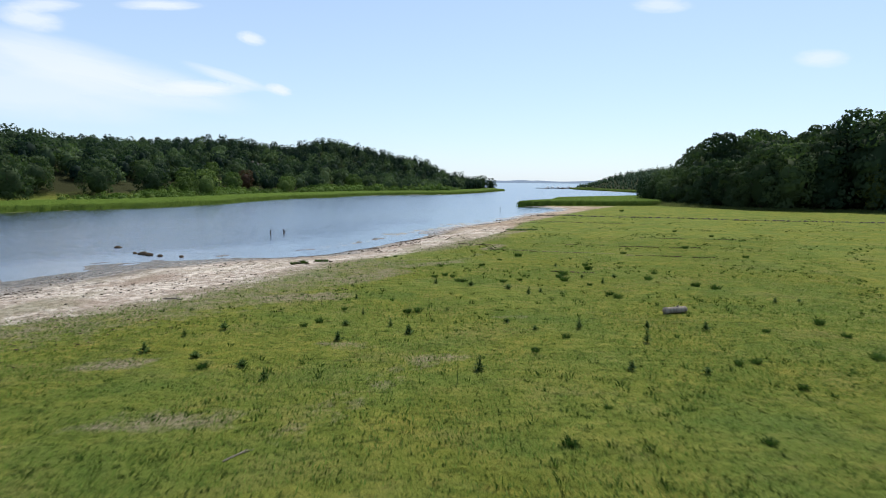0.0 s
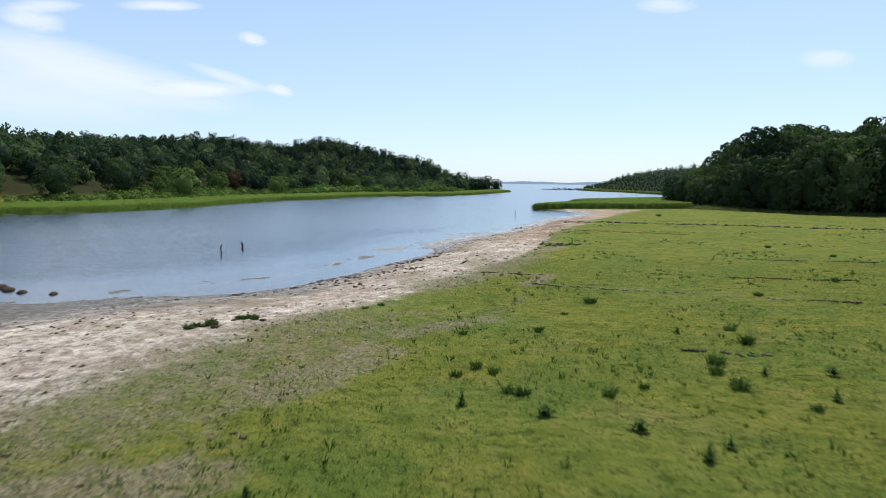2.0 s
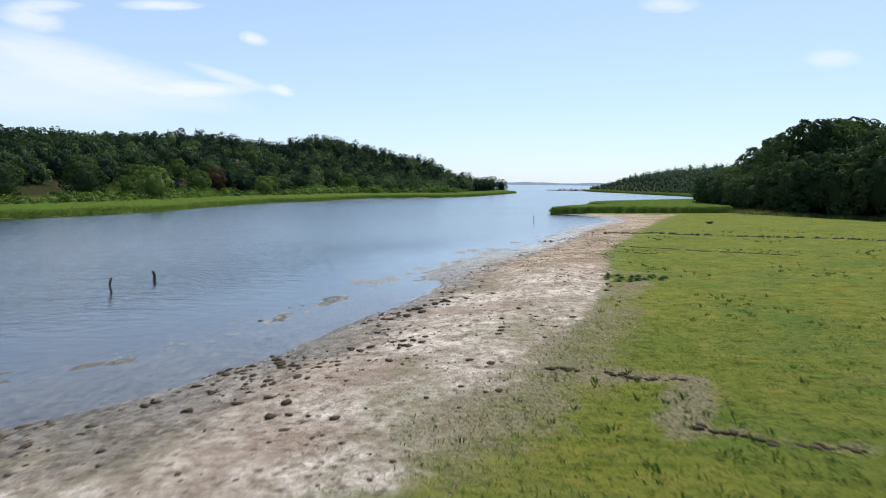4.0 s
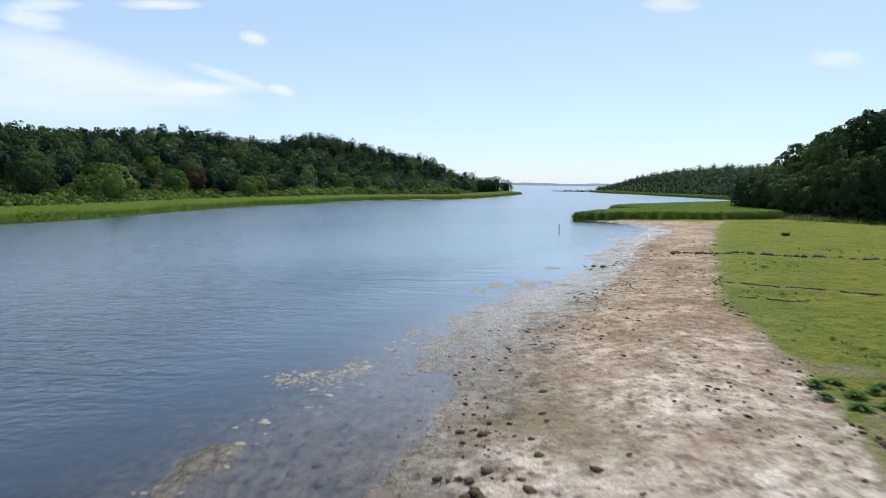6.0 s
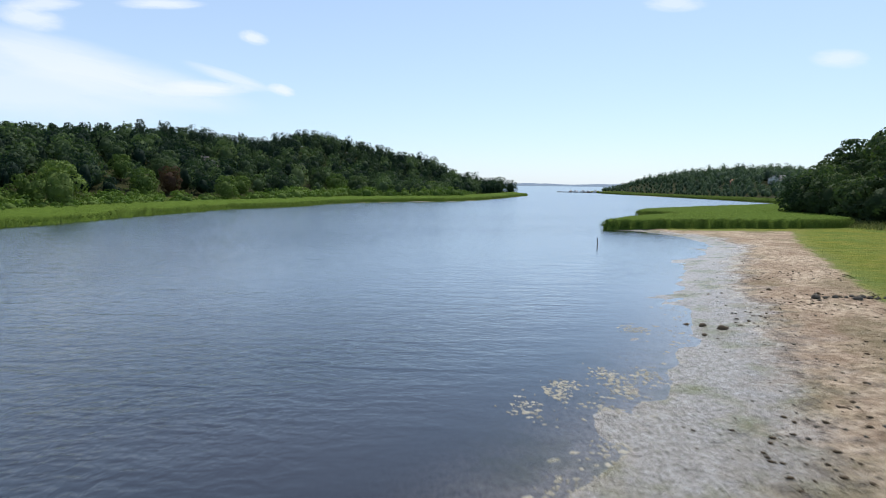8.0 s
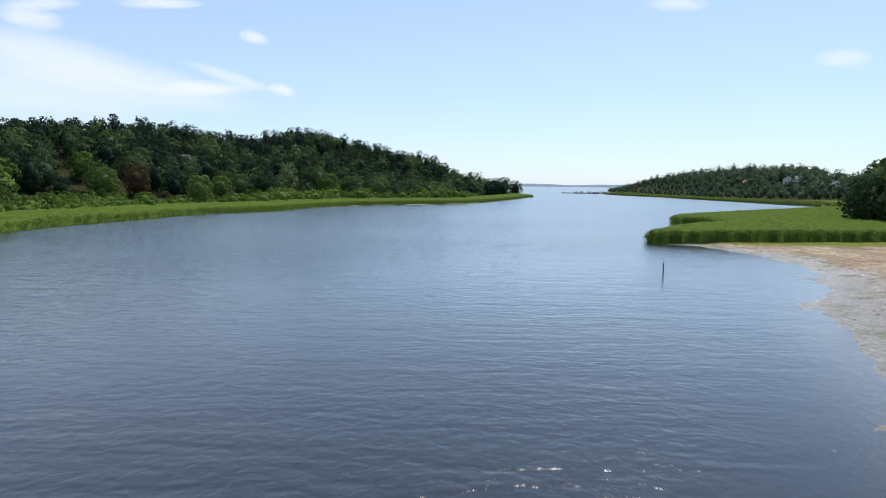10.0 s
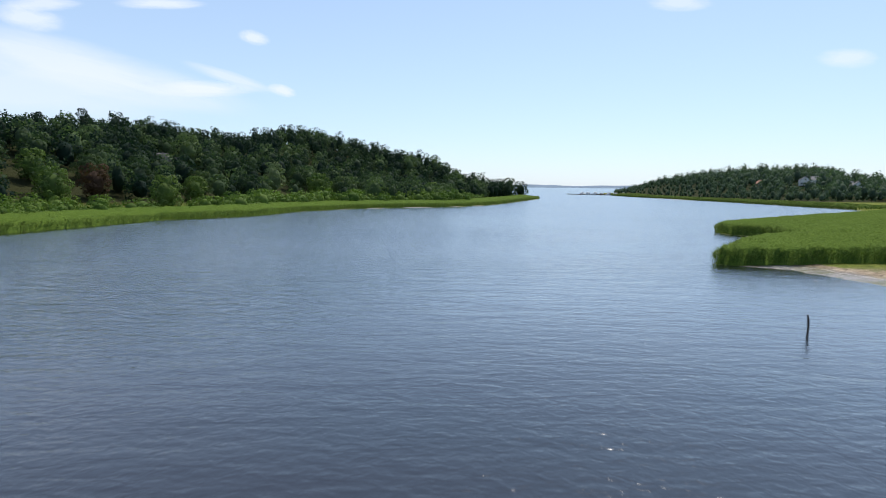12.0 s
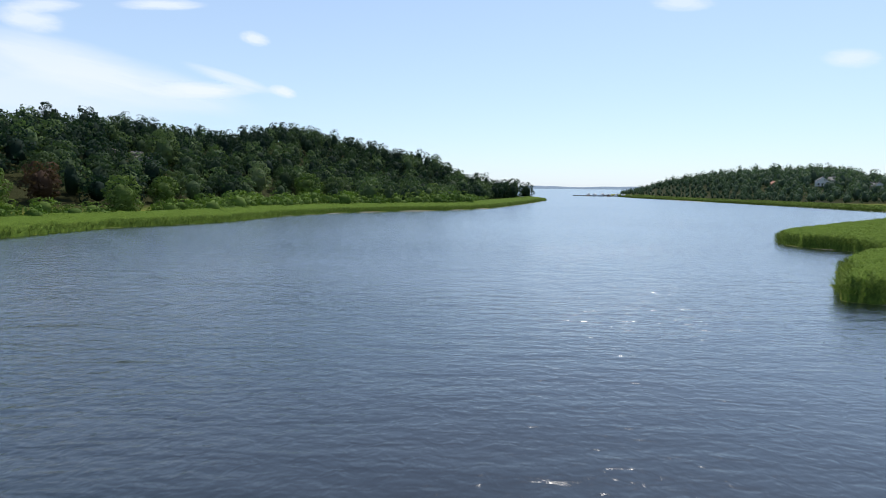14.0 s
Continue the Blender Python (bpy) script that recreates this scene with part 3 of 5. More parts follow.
INNER = [make_tree("inner_oak", 25 + i, h, s, 0.4, M_OAK, "dark green oak inside the meadow wood", "tree", 2000, 0.30, 22, 0.36, 0.2)
         for i, (h, s) in enumerate([(15, 5.6), (17, 5.4)])]
ROUND = [make_tree("round_tree", 31 + i, h, s, b, M_BRIGHT, "light green round-crowned tree by the reed bank", "tree", 2000, 0.20, 24, 0.34, 0.10)
         for i, (h, s, b) in enumerate([(9, 4.2, 0.6), (7, 3.6, 0.4)])]
COPPER = make_tree("copper_tree", 41, 9, 4.0, 1.0, M_COPPER, "brown-leaved copper tree among green ones", "tree", 1500, 0.24, 18)
PALE = make_tree("blossom_tree", 43, 11, 4.6, 1.5, M_PALE, "pale blossoming tree on the wooded slope", "tree", 1500, 0.24, 18)
PINE = make_tree("pine_tree", 47, 13, 3.1, 5.0, M_PINE, "dark pine standing above the wood on the ridge", "tree", 1300, 0.20, 15, 0.44, 0.36, 0.40)
SPRUCE = make_tree("spruce_tree", 49, 20, 2.6, 1.0, M_PINE, "dark pointed spruce rising out of the meadow wood", "tree", 1300, 0.22, 26, 0.34, 0.10, 1.0)
GOLDEN = make_tree("golden_tree", 53, 13, 5.2, 0.6, M_GOLDEN, "yellow-green ash at the edge of the meadow wood", "tree", 3200, 0.25, 24, 0.36, 0.10)
used = set()


def plant(base, x, y, scale=1.0, turn=None, sink=0.0, group=""):
    m = pose(x, y, floor_z(x, y) - sink, 0, 0, rng.uniform(0, 360) if turn is None else turn) @ Matrix.Scale(scale, 4)
    if base.name not in used:
        used.add(base.name)
        base.matrix_basis = m
        ob = base
    else:
        ob = copy_thing(base, m)
        ob.scale = (scale, scale, scale)
    if group:
        tagged(ob, group=group)
    return ob


# single trees along the left shore
SHORE_TREES = [(ROUND[0], -70.2, 258.5, 0.92), (ROUND[0], -89.4, 248, 0.95), (ROUND[0], -81.5, 200, 1.15), (BUSHY[0], -97, 194, 1.0), (BUSHY[1], -101, 170, 1.0),
                       (BUSHY[0], -113, 160, 1.1), (BUSHY[1], -108, 144, 1.1), (OAKS[2], -122, 136, 0.95), (BUSHY[0], -120, 120, 1.2), (OAKS[0], -134, 128, 0.9), (COPPER, -89, 262, 0.95), (PALE, -99.5, 335, 1.2),
                       (ROUND[1], -76, 287, 1.0), (PALE, -67, 332, 1.0), (ROUND[1], -52, 337, 1.3), (BUSHY[0], -46, 349, 0.9), (ROUND[1], -91, 204, 1.0), (BUSHY[1], 33.5, 494.5, 1.12), (BUSHY[1], 40.5, 490, 0.92),
                       (ROUND[1], 22, 500, 0.5), (ROUND[1], 27, 497, 0.45), (BUSHY[0], -110, 213, 0.9), (ROUND[1], -102, 230, 1.1), (BUSHY[0], -30, 372, 0.9), (ROUND[1], -12, 392, 1.1), (BUSHY[0], -20, 408, 0.9), (ROUND[1], 2, 436, 0.9),
                       (BUSHY[0], -80, 300, 0.8), (BUSHY[1], -62, 345, 0.85), (ROUND[0], -104, 262, 0.9), (BUSHY[0], -99, 276, 0.8)]
for base, x, y, sc in SHORE_TREES:
    plant(base, x, y, sc, group="shore trees")
for x, y, sc in [(-150, 300, 0.9), (-146, 322, 1.0), (-155, 338, 1.0), (-139, 331, 0.9), (-160, 352, 1.05), (-147, 356, 0.9), (-128, 340, 0.85), (-170, 330, 1.0), (-121, 352, 0.8), (-132, 366, 0.9), (-163, 318, 1.0), (-176, 312, 0.95), (-137, 312, 0.9),
                 (-129, 322, 1.0), (-122, 334, 0.85), (-118, 366, 0.8), (-112, 380, 0.85), (-166, 342, 1.1), (-141, 343, 1.05), (-185, 300, 1.0), (-152, 312, 1.0)]:
    plant(PINE, x, y, sc * 0.86, group="ridge pines")

# the meadow wood: height of the trees by place
TALL = [(69, 201, 8.5), (72, 208, 9), (76, 190, 9), (80, 216, 10.5), (86, 228, 10), (91, 236, 11), (84, 210, 11), (78, 200, 9.5), (82, 188, 13), (79, 179, 12), (96, 226, 17), (91, 194, 22), (98, 206, 20), (86, 174, 16),
        (84, 168, 14), (91, 160, 17), (98, 158, 20), (104, 165, 24), (115, 158, 26), (128, 225, 20), (108, 200, 23), (135, 185, 26), (150, 155, 27)]
placed = []
for x, y, h in [(87.5, 197, 21), (92, 193, 24), (96.5, 197, 23), (101.5, 194, 22), (95, 226, 17.5), (104, 162, 22), (110, 160, 25)]:
    plant(OAKS[len(placed) % 3], x, y, h / (15, 17, 14)[len(placed) % 3], sink=0.5, group="meadow wood trees")
    placed.append((x, y))
for tries in range(5000):
    if tries < 700:
        k = rng.random() * (len(WOOD_EDGE) - 1)
        a, b = WOOD_EDGE[int(k)], WOOD_EDGE[int(k) + 1]
        x, y = a[0] + (b[0] - a[0]) * (k % 1) + 1.4, a[1] + (b[1] - a[1]) * (k % 1) + 1.4
    else:
        x, y = rng.uniform(66, 170), rng.uniform(140, 262)
    if x > 165 or (x > 132 and y > 200) or float(poly_dist(np.array(x), np.array(y), WOOD)) < 0.3:
        continue
    w = [1 / ((x - p) ** 2 + (y - q) ** 2 + 4) ** 2.2 for p, q, _ in TALL]
    h = sum(a * b[2] for a, b in zip(w, TALL)) / sum(w)
    front = float(poly_dist(np.array(x), np.array(y), WOOD)) < 9 and y < 214
    gap = 0.23 * h + (1.0 if front else 2.6)
    if any(math.hypot(x - p, y - q) < gap for p, q in placed):
        continue
    placed.append((x, y))
    h *= rng.uniform(0.88, 1.10)
    if h < 11.5:
        plant(BUSHY[len(placed) % 2], x, y, h / 10, sink=0.3, group="meadow wood trees")
    elif front or x < 100:
        j = len(placed) % 3
        plant(OAKS[j], x, y, h / (15, 17, 14)[j], sink=0.5, group="meadow wood trees")
    else:
        j = len(placed) % 2
        plant(INNER[j], x, y, h / (15, 17)[j], sink=0.5, group="meadow wood trees")
plant(SPRUCE, 88.5, 200, 1.06, sink=0.5)
plant(GOLDEN, 113.5, 151.5, 1.0, sink=0.3)


def wood_stuff(name, spots, templates, mat, label, category="woodland"):
    """Many trees as one mesh: each spot is x, y, scale, template, tone."""
    vs, fs, ts, ns, k = [], [], [], [], 0
    zz = ground_z(np.array([s[0] for s in spots]), np.array([s[1] for s in spots]))[0]
    for (x, y, sc, ti, tone), z in zip(spots, zz):
        v, f, nr = templates[ti]
        a = (x * 7.3 + y * 3.1) % 6.283
        c, s = math.cos(a), math.sin(a)
        w = np.empty_like(v)
        w[:, 0] = (v[:, 0] * c - v[:, 1] * s) * sc + x
        w[:, 1] = (v[:, 0] * s + v[:, 1] * c) * sc + y
        w[:, 2] = v[:, 2] * sc + z - 0.3
        ns.append(np.stack([nr[:, 0] * c - nr[:, 1] * s, nr[:, 0] * s + nr[:, 1] * c, nr[:, 2]], 1))
        vs.append(w)
        fs.append(f + k)
        ts.append(np.full(len(v), tone))
        k += len(v)
    me = mesh_from(name, np.concatenate(vs), np.concatenate(fs), mat, np.concatenate(ts), normals=np.concatenate(ns))
    return tagged(new(name, me), label, category, kind="stuff")


FAR_T = [lobed_data(100 + i, h, s, 460, 0.28, 13, 0.10, 0.38, 0.15, 2) for i, (h, s) in enumerate([(8.0, 4.1), (8.8, 3.9), (6.8, 3.9), (7.6, 4.3), (9.2, 3.8)])]
FAR_T += [lobed_data(110 + i, h, s, 400, 0.24, 12, 0.28, 0.44, 0.38, 3) for i, (h, s) in enumerate([(9.8, 2.9), (8.8, 2.7)])]
BACK_T = [lobed_data(120 + i, h, s, 60, 0.7, 7, 0.3, 0.45, 0.3, 2) for i, (h, s) in enumerate([(8.6, 4.6), (9.4, 4.2)])]
VFAR_T = [lobed_data(130 + i, h, s, 76, 0.60, 8, 0.10, 0.42, sp, 2) for i, (h, s, sp) in enumerate([(11.5, 5.0, 0.1), (13.5, 4.4, 0.4), (10.5, 5.0, 0.1), (13, 4.2, 0.3)])]
SCRUB_T = [lobed_data(150 + i, h, s, 150, 0.19, 8, 0.10, 0.42, 0.0, 2) for i, (h, s) in enumerate([(2.8, 2.2), (2.2, 2.2), (3.4, 2.4)])]


def scatter(n, x0, x1, y0, y1, gap, keep):
    """Points at least gap apart for which keep(x, y) holds."""
    cells, out = {}, []
    xs, ys = rng.uniform(x0, x1, n), rng.uniform(y0, y1, n)
    ok = keep(xs, ys)
    for x, y in zip(xs[ok], ys[ok]):
        c = (int(x // gap), int(y // gap))
        if all(math.hypot(x - a, y - b) >= gap for i in (-1, 0, 1) for j in (-1, 0, 1) for a, b in cells.get((c[0] + i, c[1] + j), ())):
            cells.setdefault(c, []).append((x, y))
            out.append((x, y))
    return out


HOUSES = [(263, 628), (284, 600), (296, 606), (312, 584), (300, 562)]


def house_gap(x, y):
    """Keeps the plots and their lawns towards the bay free of trees."""
    ok = np.ones(np.shape(x), bool)
    for hx, hy in HOUSES:
        along_x = hx - (hy - y) * 0.68
        ok &= ~((np.abs(x - along_x) < 5.5) & (y < hy + 8) & (y > hy - 45))
    return ok


def left_keep(x, y):
    d = poly_dist(x, y, LEFT_LAND)
    back = 40 + 6 * np.sin(y * 0.05) - 10 * sm(215, 250, y) - 6 * sm(270, 340, y) - 12 * sm(340, 480, y)
    return (d > back) & (d < 160) & (y > 110)


CLEAR = [(a, b) for _, a, b, _ in SHORE_TREES if a < 0 and b > 190] + [(-105, 333)]
spots, behind = [], []
for x, y in scatter(36000, -330, 30, 110, 560, 4.9, left_keep):
    # the single trees and the bare rock stand clear towards the water
    if any(math.hypot(x - a - 4.0 * q, y - b + 9.0 * q) < 5.0 for a, b in CLEAR for q in (0, 0.5, 1, 1.5)):
        continue
    past = y - float(np.interp(x, [-178, -176, -150, -110, -40, 6, 40], [240, 330, 400, 450, 470, 478, 490])) > 12 or x < -190
    if past:
        if rng.random() < 0.6:
            behind.append((x, y, rng.uniform(0.85, 1.2), int(rng.integers(0, 2)), rng.random()))
        continue
    hi = hills_left(np.array(x), np.array(y))
    ti = int(rng.choice([5, 6])) if rng.random() < (0.45 if hi > 15 else 0.10) else int(rng.integers(0, 5))
    spots.append((x, y, rng.uniform(0.75, 1.25), ti, rng.random() ** 1.7 * (0.45 if ti > 4 else 1.0)))
wood_stuff("left_woodland", spots, FAR_T, M_WOODLAND, "dense mixed green woodland covering the far hillside")
wood_stuff("ridge_woodland", behind, BACK_T, M_WOODLAND, "green woodland behind the crest of the hill")

# Tones kept in the light range, again for the haze.
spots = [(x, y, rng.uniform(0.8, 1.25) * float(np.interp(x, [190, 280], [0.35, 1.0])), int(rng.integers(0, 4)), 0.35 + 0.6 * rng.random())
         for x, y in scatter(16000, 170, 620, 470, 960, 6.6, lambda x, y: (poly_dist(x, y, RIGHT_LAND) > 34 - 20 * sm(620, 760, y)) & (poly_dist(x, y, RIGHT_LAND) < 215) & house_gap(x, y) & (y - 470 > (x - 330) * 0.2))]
wood_stuff("right_woodland", spots, VFAR_T, M_HAZEWOOD, "distant blue-green woodland across the bay, haze tinted into its leaf colour")

spots = [(x, y, rng.uniform(0.7, 1.25) * (1 + 0.45 * float(sm(262, 290, y) * (1 - sm(345, 370, y)))), int(rng.integers(0, 3)), rng.random())
         for x, y in scatter(6000, -130, 10, 150, 420, 2.3, lambda x, y: (poly_dist(x, y, LEFT_LAND) > 9) & (poly_dist(x, y, LEFT_LAND) < 26 - 6 * np.sin(y * 0.05)) & ((y > 262) | (np.sin(x * 0.11 + y * 0.07) + np.sin(y * 0.043 + 1) > -1.3)))]
wood_stuff("willow_scrub", spots, SCRUB_T, M_SCRUB, "bright green willow scrub behind the reeds", "shrubs")


# ---------------------------------------------------------------- reeds and grass
def blades(name, pts, zs, heights, widths, tones, mat, label, category, lean=0.25, seed=5, out=None, rim=None, at=None):
    """Upright bent blades as one mesh; on the rim of a bed they lean and face outward."""
    g = np.random.default_rng(seed)
    n = len(pts)
    a = g.uniform(-0.5 * math.pi, 0.5 * math.pi, n)
    side = np.stack([np.cos(a), np.sin(a), np.zeros(n)], 1) * widths[:, None] * 0.5
    la = g.uniform(0, 2 * math.pi, n)
    tip = np.stack([np.cos(la) * lean, np.sin(la) * lean, np.ones(n)], 1)
    up = g.normal(0, 0.33, (n, 3)) + np.array([0, 0, 1.0])
    low = up
    if out is not None:
        flat = np.stack([out[:, 0], out[:, 1], np.zeros(n)], 1)
        tip = tip + flat * (rim * g.uniform(0.0, 0.5, n))[:, None]
        low = up * (0.05 + 0.45 * at)[:, None] + flat * rim[:, None] + g.normal(0, 0.25, (n, 3))
        lit_share = np.clip((np.where(at > 0, at, 0.85) - 0.45) / 0.4, 0, 1)        # normals of low rim leaves turn outward, so the bed's side shades dark
        up = up * (1 - rim * (0.85 - 0.85 * lit_share))[:, None] + flat * (0.5 * rim)[:, None]
    tip = tip * heights[:, None]
    base = np.stack([pts[:, 0], pts[:, 1], zs], 1)
    midp = base + tip * np.array([0.35, 0.35, 0.6])
    v = np.stack([base - side, base + side, midp + side * 0.9, midp - side * 0.9, base + tip], 1).reshape(-1, 3)
    k = np.arange(n)[:, None] * 5
    f = np.concatenate([k + np.array([[0, 1, 2]]), k + np.array([[0, 2, 3]]), k + np.array([[3, 2, 4]])], 0)
    nr = np.stack([low, low, low * 0.5 + up * 0.5, low * 0.5 + up * 0.5, up], 1).reshape(-1, 3)
    me = mesh_from(name, v, f, mat, np.repeat(tones, 5), normals=nr / np.linalg.norm(nr, axis=1)[:, None])
    return tagged(new(name, me), label, category, kind="stuff")


def reed_band(name, dist, box, n, h, w, label, seed):
    g = np.random.default_rng(seed)
    xs, ys = g.uniform(box[0], box[1], n), g.uniform(box[2], box[3], n)
    d = dist(xs, ys)
    ok = (d > 0) & (g.random(n) < np.where(d < 2.2, 1.0, 0.22))
    xs, ys, d = xs[ok], ys[ok], d[ok]
    out = np.stack([dist(xs - 0.4, ys) - dist(xs + 0.4, ys), dist(xs, ys - 0.4) - dist(xs, ys + 0.4)], 1)
    out /= np.linalg.norm(out, axis=1)[:, None] + 1e-6
    zs = ground_z(xs, ys)[0] - 0.1
    patch = 0.5 + 0.5 * np.sin(xs * 0.31 + 2 * np.sin(ys * 0.13)) * np.sin(ys * 0.27)
    clump = 0.5 + 0.5 * np.sin(xs * 1.7 + 2.2 * np.sin(ys * 0.8)) * np.sin(ys * 1.45 + 1.8 * np.sin(xs * 0.6))
    full = h * (0.72 + 0.28 * g.random(len(xs)) ** 0.5) * (0.78 + 0.16 * patch + 0.18 * clump) * (0.70 + 0.30 * sm(0, 1.0, d))
    rim = 1 - sm(0.2, 1.8, d)
    # most blades are leaves hung along the upper stems, the rest whole stems
    leaf = g.random(len(xs)) < 0.75
    at = np.where(leaf, g.uniform(0.48, 0.82, len(xs)) * rim + g.uniform(0.68, 0.84, len(xs)) * (1 - rim), 0.0)
    hs = np.where(leaf, full * g.uniform(0.14, 0.26, len(xs)) * (0.7 + 0.5 * rim), full * (0.85 + 0.15 * rim))
    tone = 0.45 * g.random(len(xs)) + 0.30 * patch + 0.25 * clump
    wide = w * g.uniform(0.7, 1.3, len(xs)) * np.where(leaf, 1.3, 0.8)
    return blades(name, np.stack([xs, ys], 1), zs + at * full, hs, wide, tone, M_REED, label, "reeds", np.where(leaf, 1.1, 0.18), seed, out, rim, at)


M_REEDCORE = plain_material("reed_mass", (0.048, 0.084, 0.013), (0.125, 0.178, 0.030), 5.0, 0.9, 0.9, 0.15, spec=0.02)


def reed_mass(name, dist, box, step, h, label):
    """The closed body of a reed bed under its blade tips: steep sides and a lumpy top."""
    xs, ys = np.arange(box[0], box[1], step), np.arange(box[2], box[3], step)
    X, Y = np.meshgrid(xs, ys)
    D = dist(X, Y)
    lump = 0.84 + 0.10 * np.sin(X * 1.9 + 2 * np.sin(Y * 0.9)) * np.sin(Y * 1.7) + 0.08 * np.sin(X * 4.1 + Y * 3.3)
    Z = np.maximum(ground_z(X, Y)[0], SEA - 0.1) - 0.2 + (h * 0.90 * lump + 0.2) * sm(0.40, 0.75, D)
    idx = np.arange(X.size).reshape(X.shape)
    f = np.stack([idx[:-1, :-1], idx[:-1, 1:], idx[1:, 1:], idx[1:, :-1]], -1)
    keep = np.maximum(np.maximum(D[:-1, :-1], D[:-1, 1:]), np.maximum(D[1:, 1:], D[1:, :-1])) > 0.0
    f = f[keep]
    used_v, inv = np.unique(f.ravel(), return_inverse=True)
    v = np.stack([X, Y, Z], -1).reshape(-1, 3)[used_v]
    return tagged(new(name, mesh_from(name, v, inv.reshape(-1, 4), M_REEDCORE)), label, "reeds", kind="stuff")


def near_edge(x, y):
    d = poly_dist(x, y, RIGHT_LAND)
    back = y - np.interp(x, [23, 32, 45, 58, 66, 71, 78, 170], [181, 179.5, 181, 183, 185.5, 189, 205, 250])
    return np.minimum(np.minimum(d + 0.3, back * 0.9), 34 - d)


reed_mass("reed_mass", near_edge, (20, 150, 177, 310), 0.4, 2.0, "dense green body of the reed bed on the spit")
reed_mass("shore_reed_mass", lambda x, y: np.minimum(poly_dist(x, y, LEFT_LAND) + 0.3, 11 - poly_dist(x, y, LEFT_LAND)), (-130, 55, 100, 495), 0.7, 1.9, "dense green body of the far reed belt")


reed_band("reed_bed", near_edge, (20, 120, 178, 300), 800000, 2.05, 0.045, "tall green reeds on the spit beside the bay", 61)
reed_band("shore_reeds", lambda x, y: np.minimum(poly_dist(x, y, LEFT_LAND) + 0.3, 11 - poly_dist(x, y, LEFT_LAND)), (-130, 55, 100, 495), 2200000, 1.95, 0.09, "long green reed belt along the far shore", 62)
reed_band("bay_reeds", lambda x, y: np.minimum(poly_dist(x, y, RIGHT_LAND) + 1.2, 26 - poly_dist(x, y, RIGHT_LAND)), (138, 190, 345, 680), 200000, 1.5, 0.4, "pale green reed meadow across the bay", 63)

# tall herbs and unmown grass along the foot of the meadow wood
g = np.random.default_rng(64)
n = 170000
xs, ys = g.uniform(60, 135, n), g.uniform(140, 212, n)
d = -poly_dist(xs, ys, WOOD)
ok = (d > 1.5) & (d < 7.0 + 3.0 * sm(168, 185, ys) + 2.0 * np.sin(xs * 0.4 + ys * 0.23)) & (g.random(n) < 1.15 - 0.10 * d)
xs, ys, d = xs[ok], ys[ok], d[ok]
blades("tall_grass_fringe", np.stack([xs, ys], 1), ground_z(xs, ys)[0] - 0.05, (0.55 + 0.85 * g.random(len(xs))) * (1 - 0.075 * np.clip(d - 2, 0, 9)) * (0.8 + 0.4 * sm(165, 185, ys)), g.uniform(0.05, 0.12, len(xs)), g.random(len(xs)), M_FRINGE,
       "unmown green herbs and dry grass at the foot of the wood", "grass", 0.35, 65)


# ---------------------------------------------------------------- turf, tufts and clods
def spread_z(xs, ys):
    return ground_z(xs, ys)[0]


def tuft_blades(g, n, h, r):
    """Verts and faces of one tuft: n bent blades from one root."""
    v, f = [], []
    for i in range(n):
        a, b = g.uniform(0, 6.283), g.uniform(0, 6.283)
        x, y = math.cos(a) * r * g.random(), math.sin(a) * r * g.random()
        hh = h * g.uniform(0.5, 1.1)
        lean = hh * g.uniform(0.2, 1.1)
        w = h * 0.035 + 0.005
        sx, sy = math.cos(b) * w, math.sin(b) * w
        dx, dy = math.cos(a) * lean, math.sin(a) * lean
        k = len(v)
        v += [(x - sx, y - sy, -0.03), (x + sx, y + sy, -0.03), (x + dx * 0.35 + sx, y + dy * 0.35 + sy, hh * 0.6), (x + dx * 0.35 - sx, y + dy * 0.35 - sy, hh * 0.6),
              (x + dx + sx * 0.2, y + dy + sy * 0.2, hh), (x + dx - sx * 0.2, y + dy - sy * 0.2, hh)]
        f += [(k, k + 1, k + 2, k + 3), (k + 3, k + 2, k + 4, k + 5)]
    return np.array(v), np.array(f)


def stuff_of(name, templates, places, mat, label, category):
    """Joins copies of small templates at (x, y, scale, turn, tone) into one mesh of stuff."""
    vs, fs, ts, k = [], [], [], 0
    zz = spread_z(np.array([p[0] for p in places]), np.array([p[1] for p in places]))
    for i, ((x, y, sc, a, tone), z) in enumerate(zip(places, zz)):
        v, f = templates[i % len(templates)]
        c, s = math.cos(a), math.sin(a)
        w = np.stack([(v[:, 0] * c - v[:, 1] * s) * sc + x, (v[:, 0] * s + v[:, 1] * c) * sc + y, v[:, 2] * sc + z], 1)
        vs.append(w)
        fs.append(f + k)
        ts.append(np.full(len(v), tone))
        k += len(v)
    me = mesh_from(name, np.concatenate(vs), np.concatenate(fs), mat, np.concatenate(ts), smooth=False)
    return tagged(new(name, me), label, category, kind="stuff")


TUFTS = [tuft_blades(np.random.default_rng(200 + i), n, 0.27, 0.26) for i, n in enumerate((110, 90, 120))]
SMALL_TUFTS = [tuft_blades(np.random.default_rng(210 + i), 9, 0.14, 0.10) for i in range(5)]
M_TUFT_SINGLE = leaf_material("rush_leaves", (0.042, 0.080, 0.017), (0.088, 0.140, 0.034), False, 0.25)


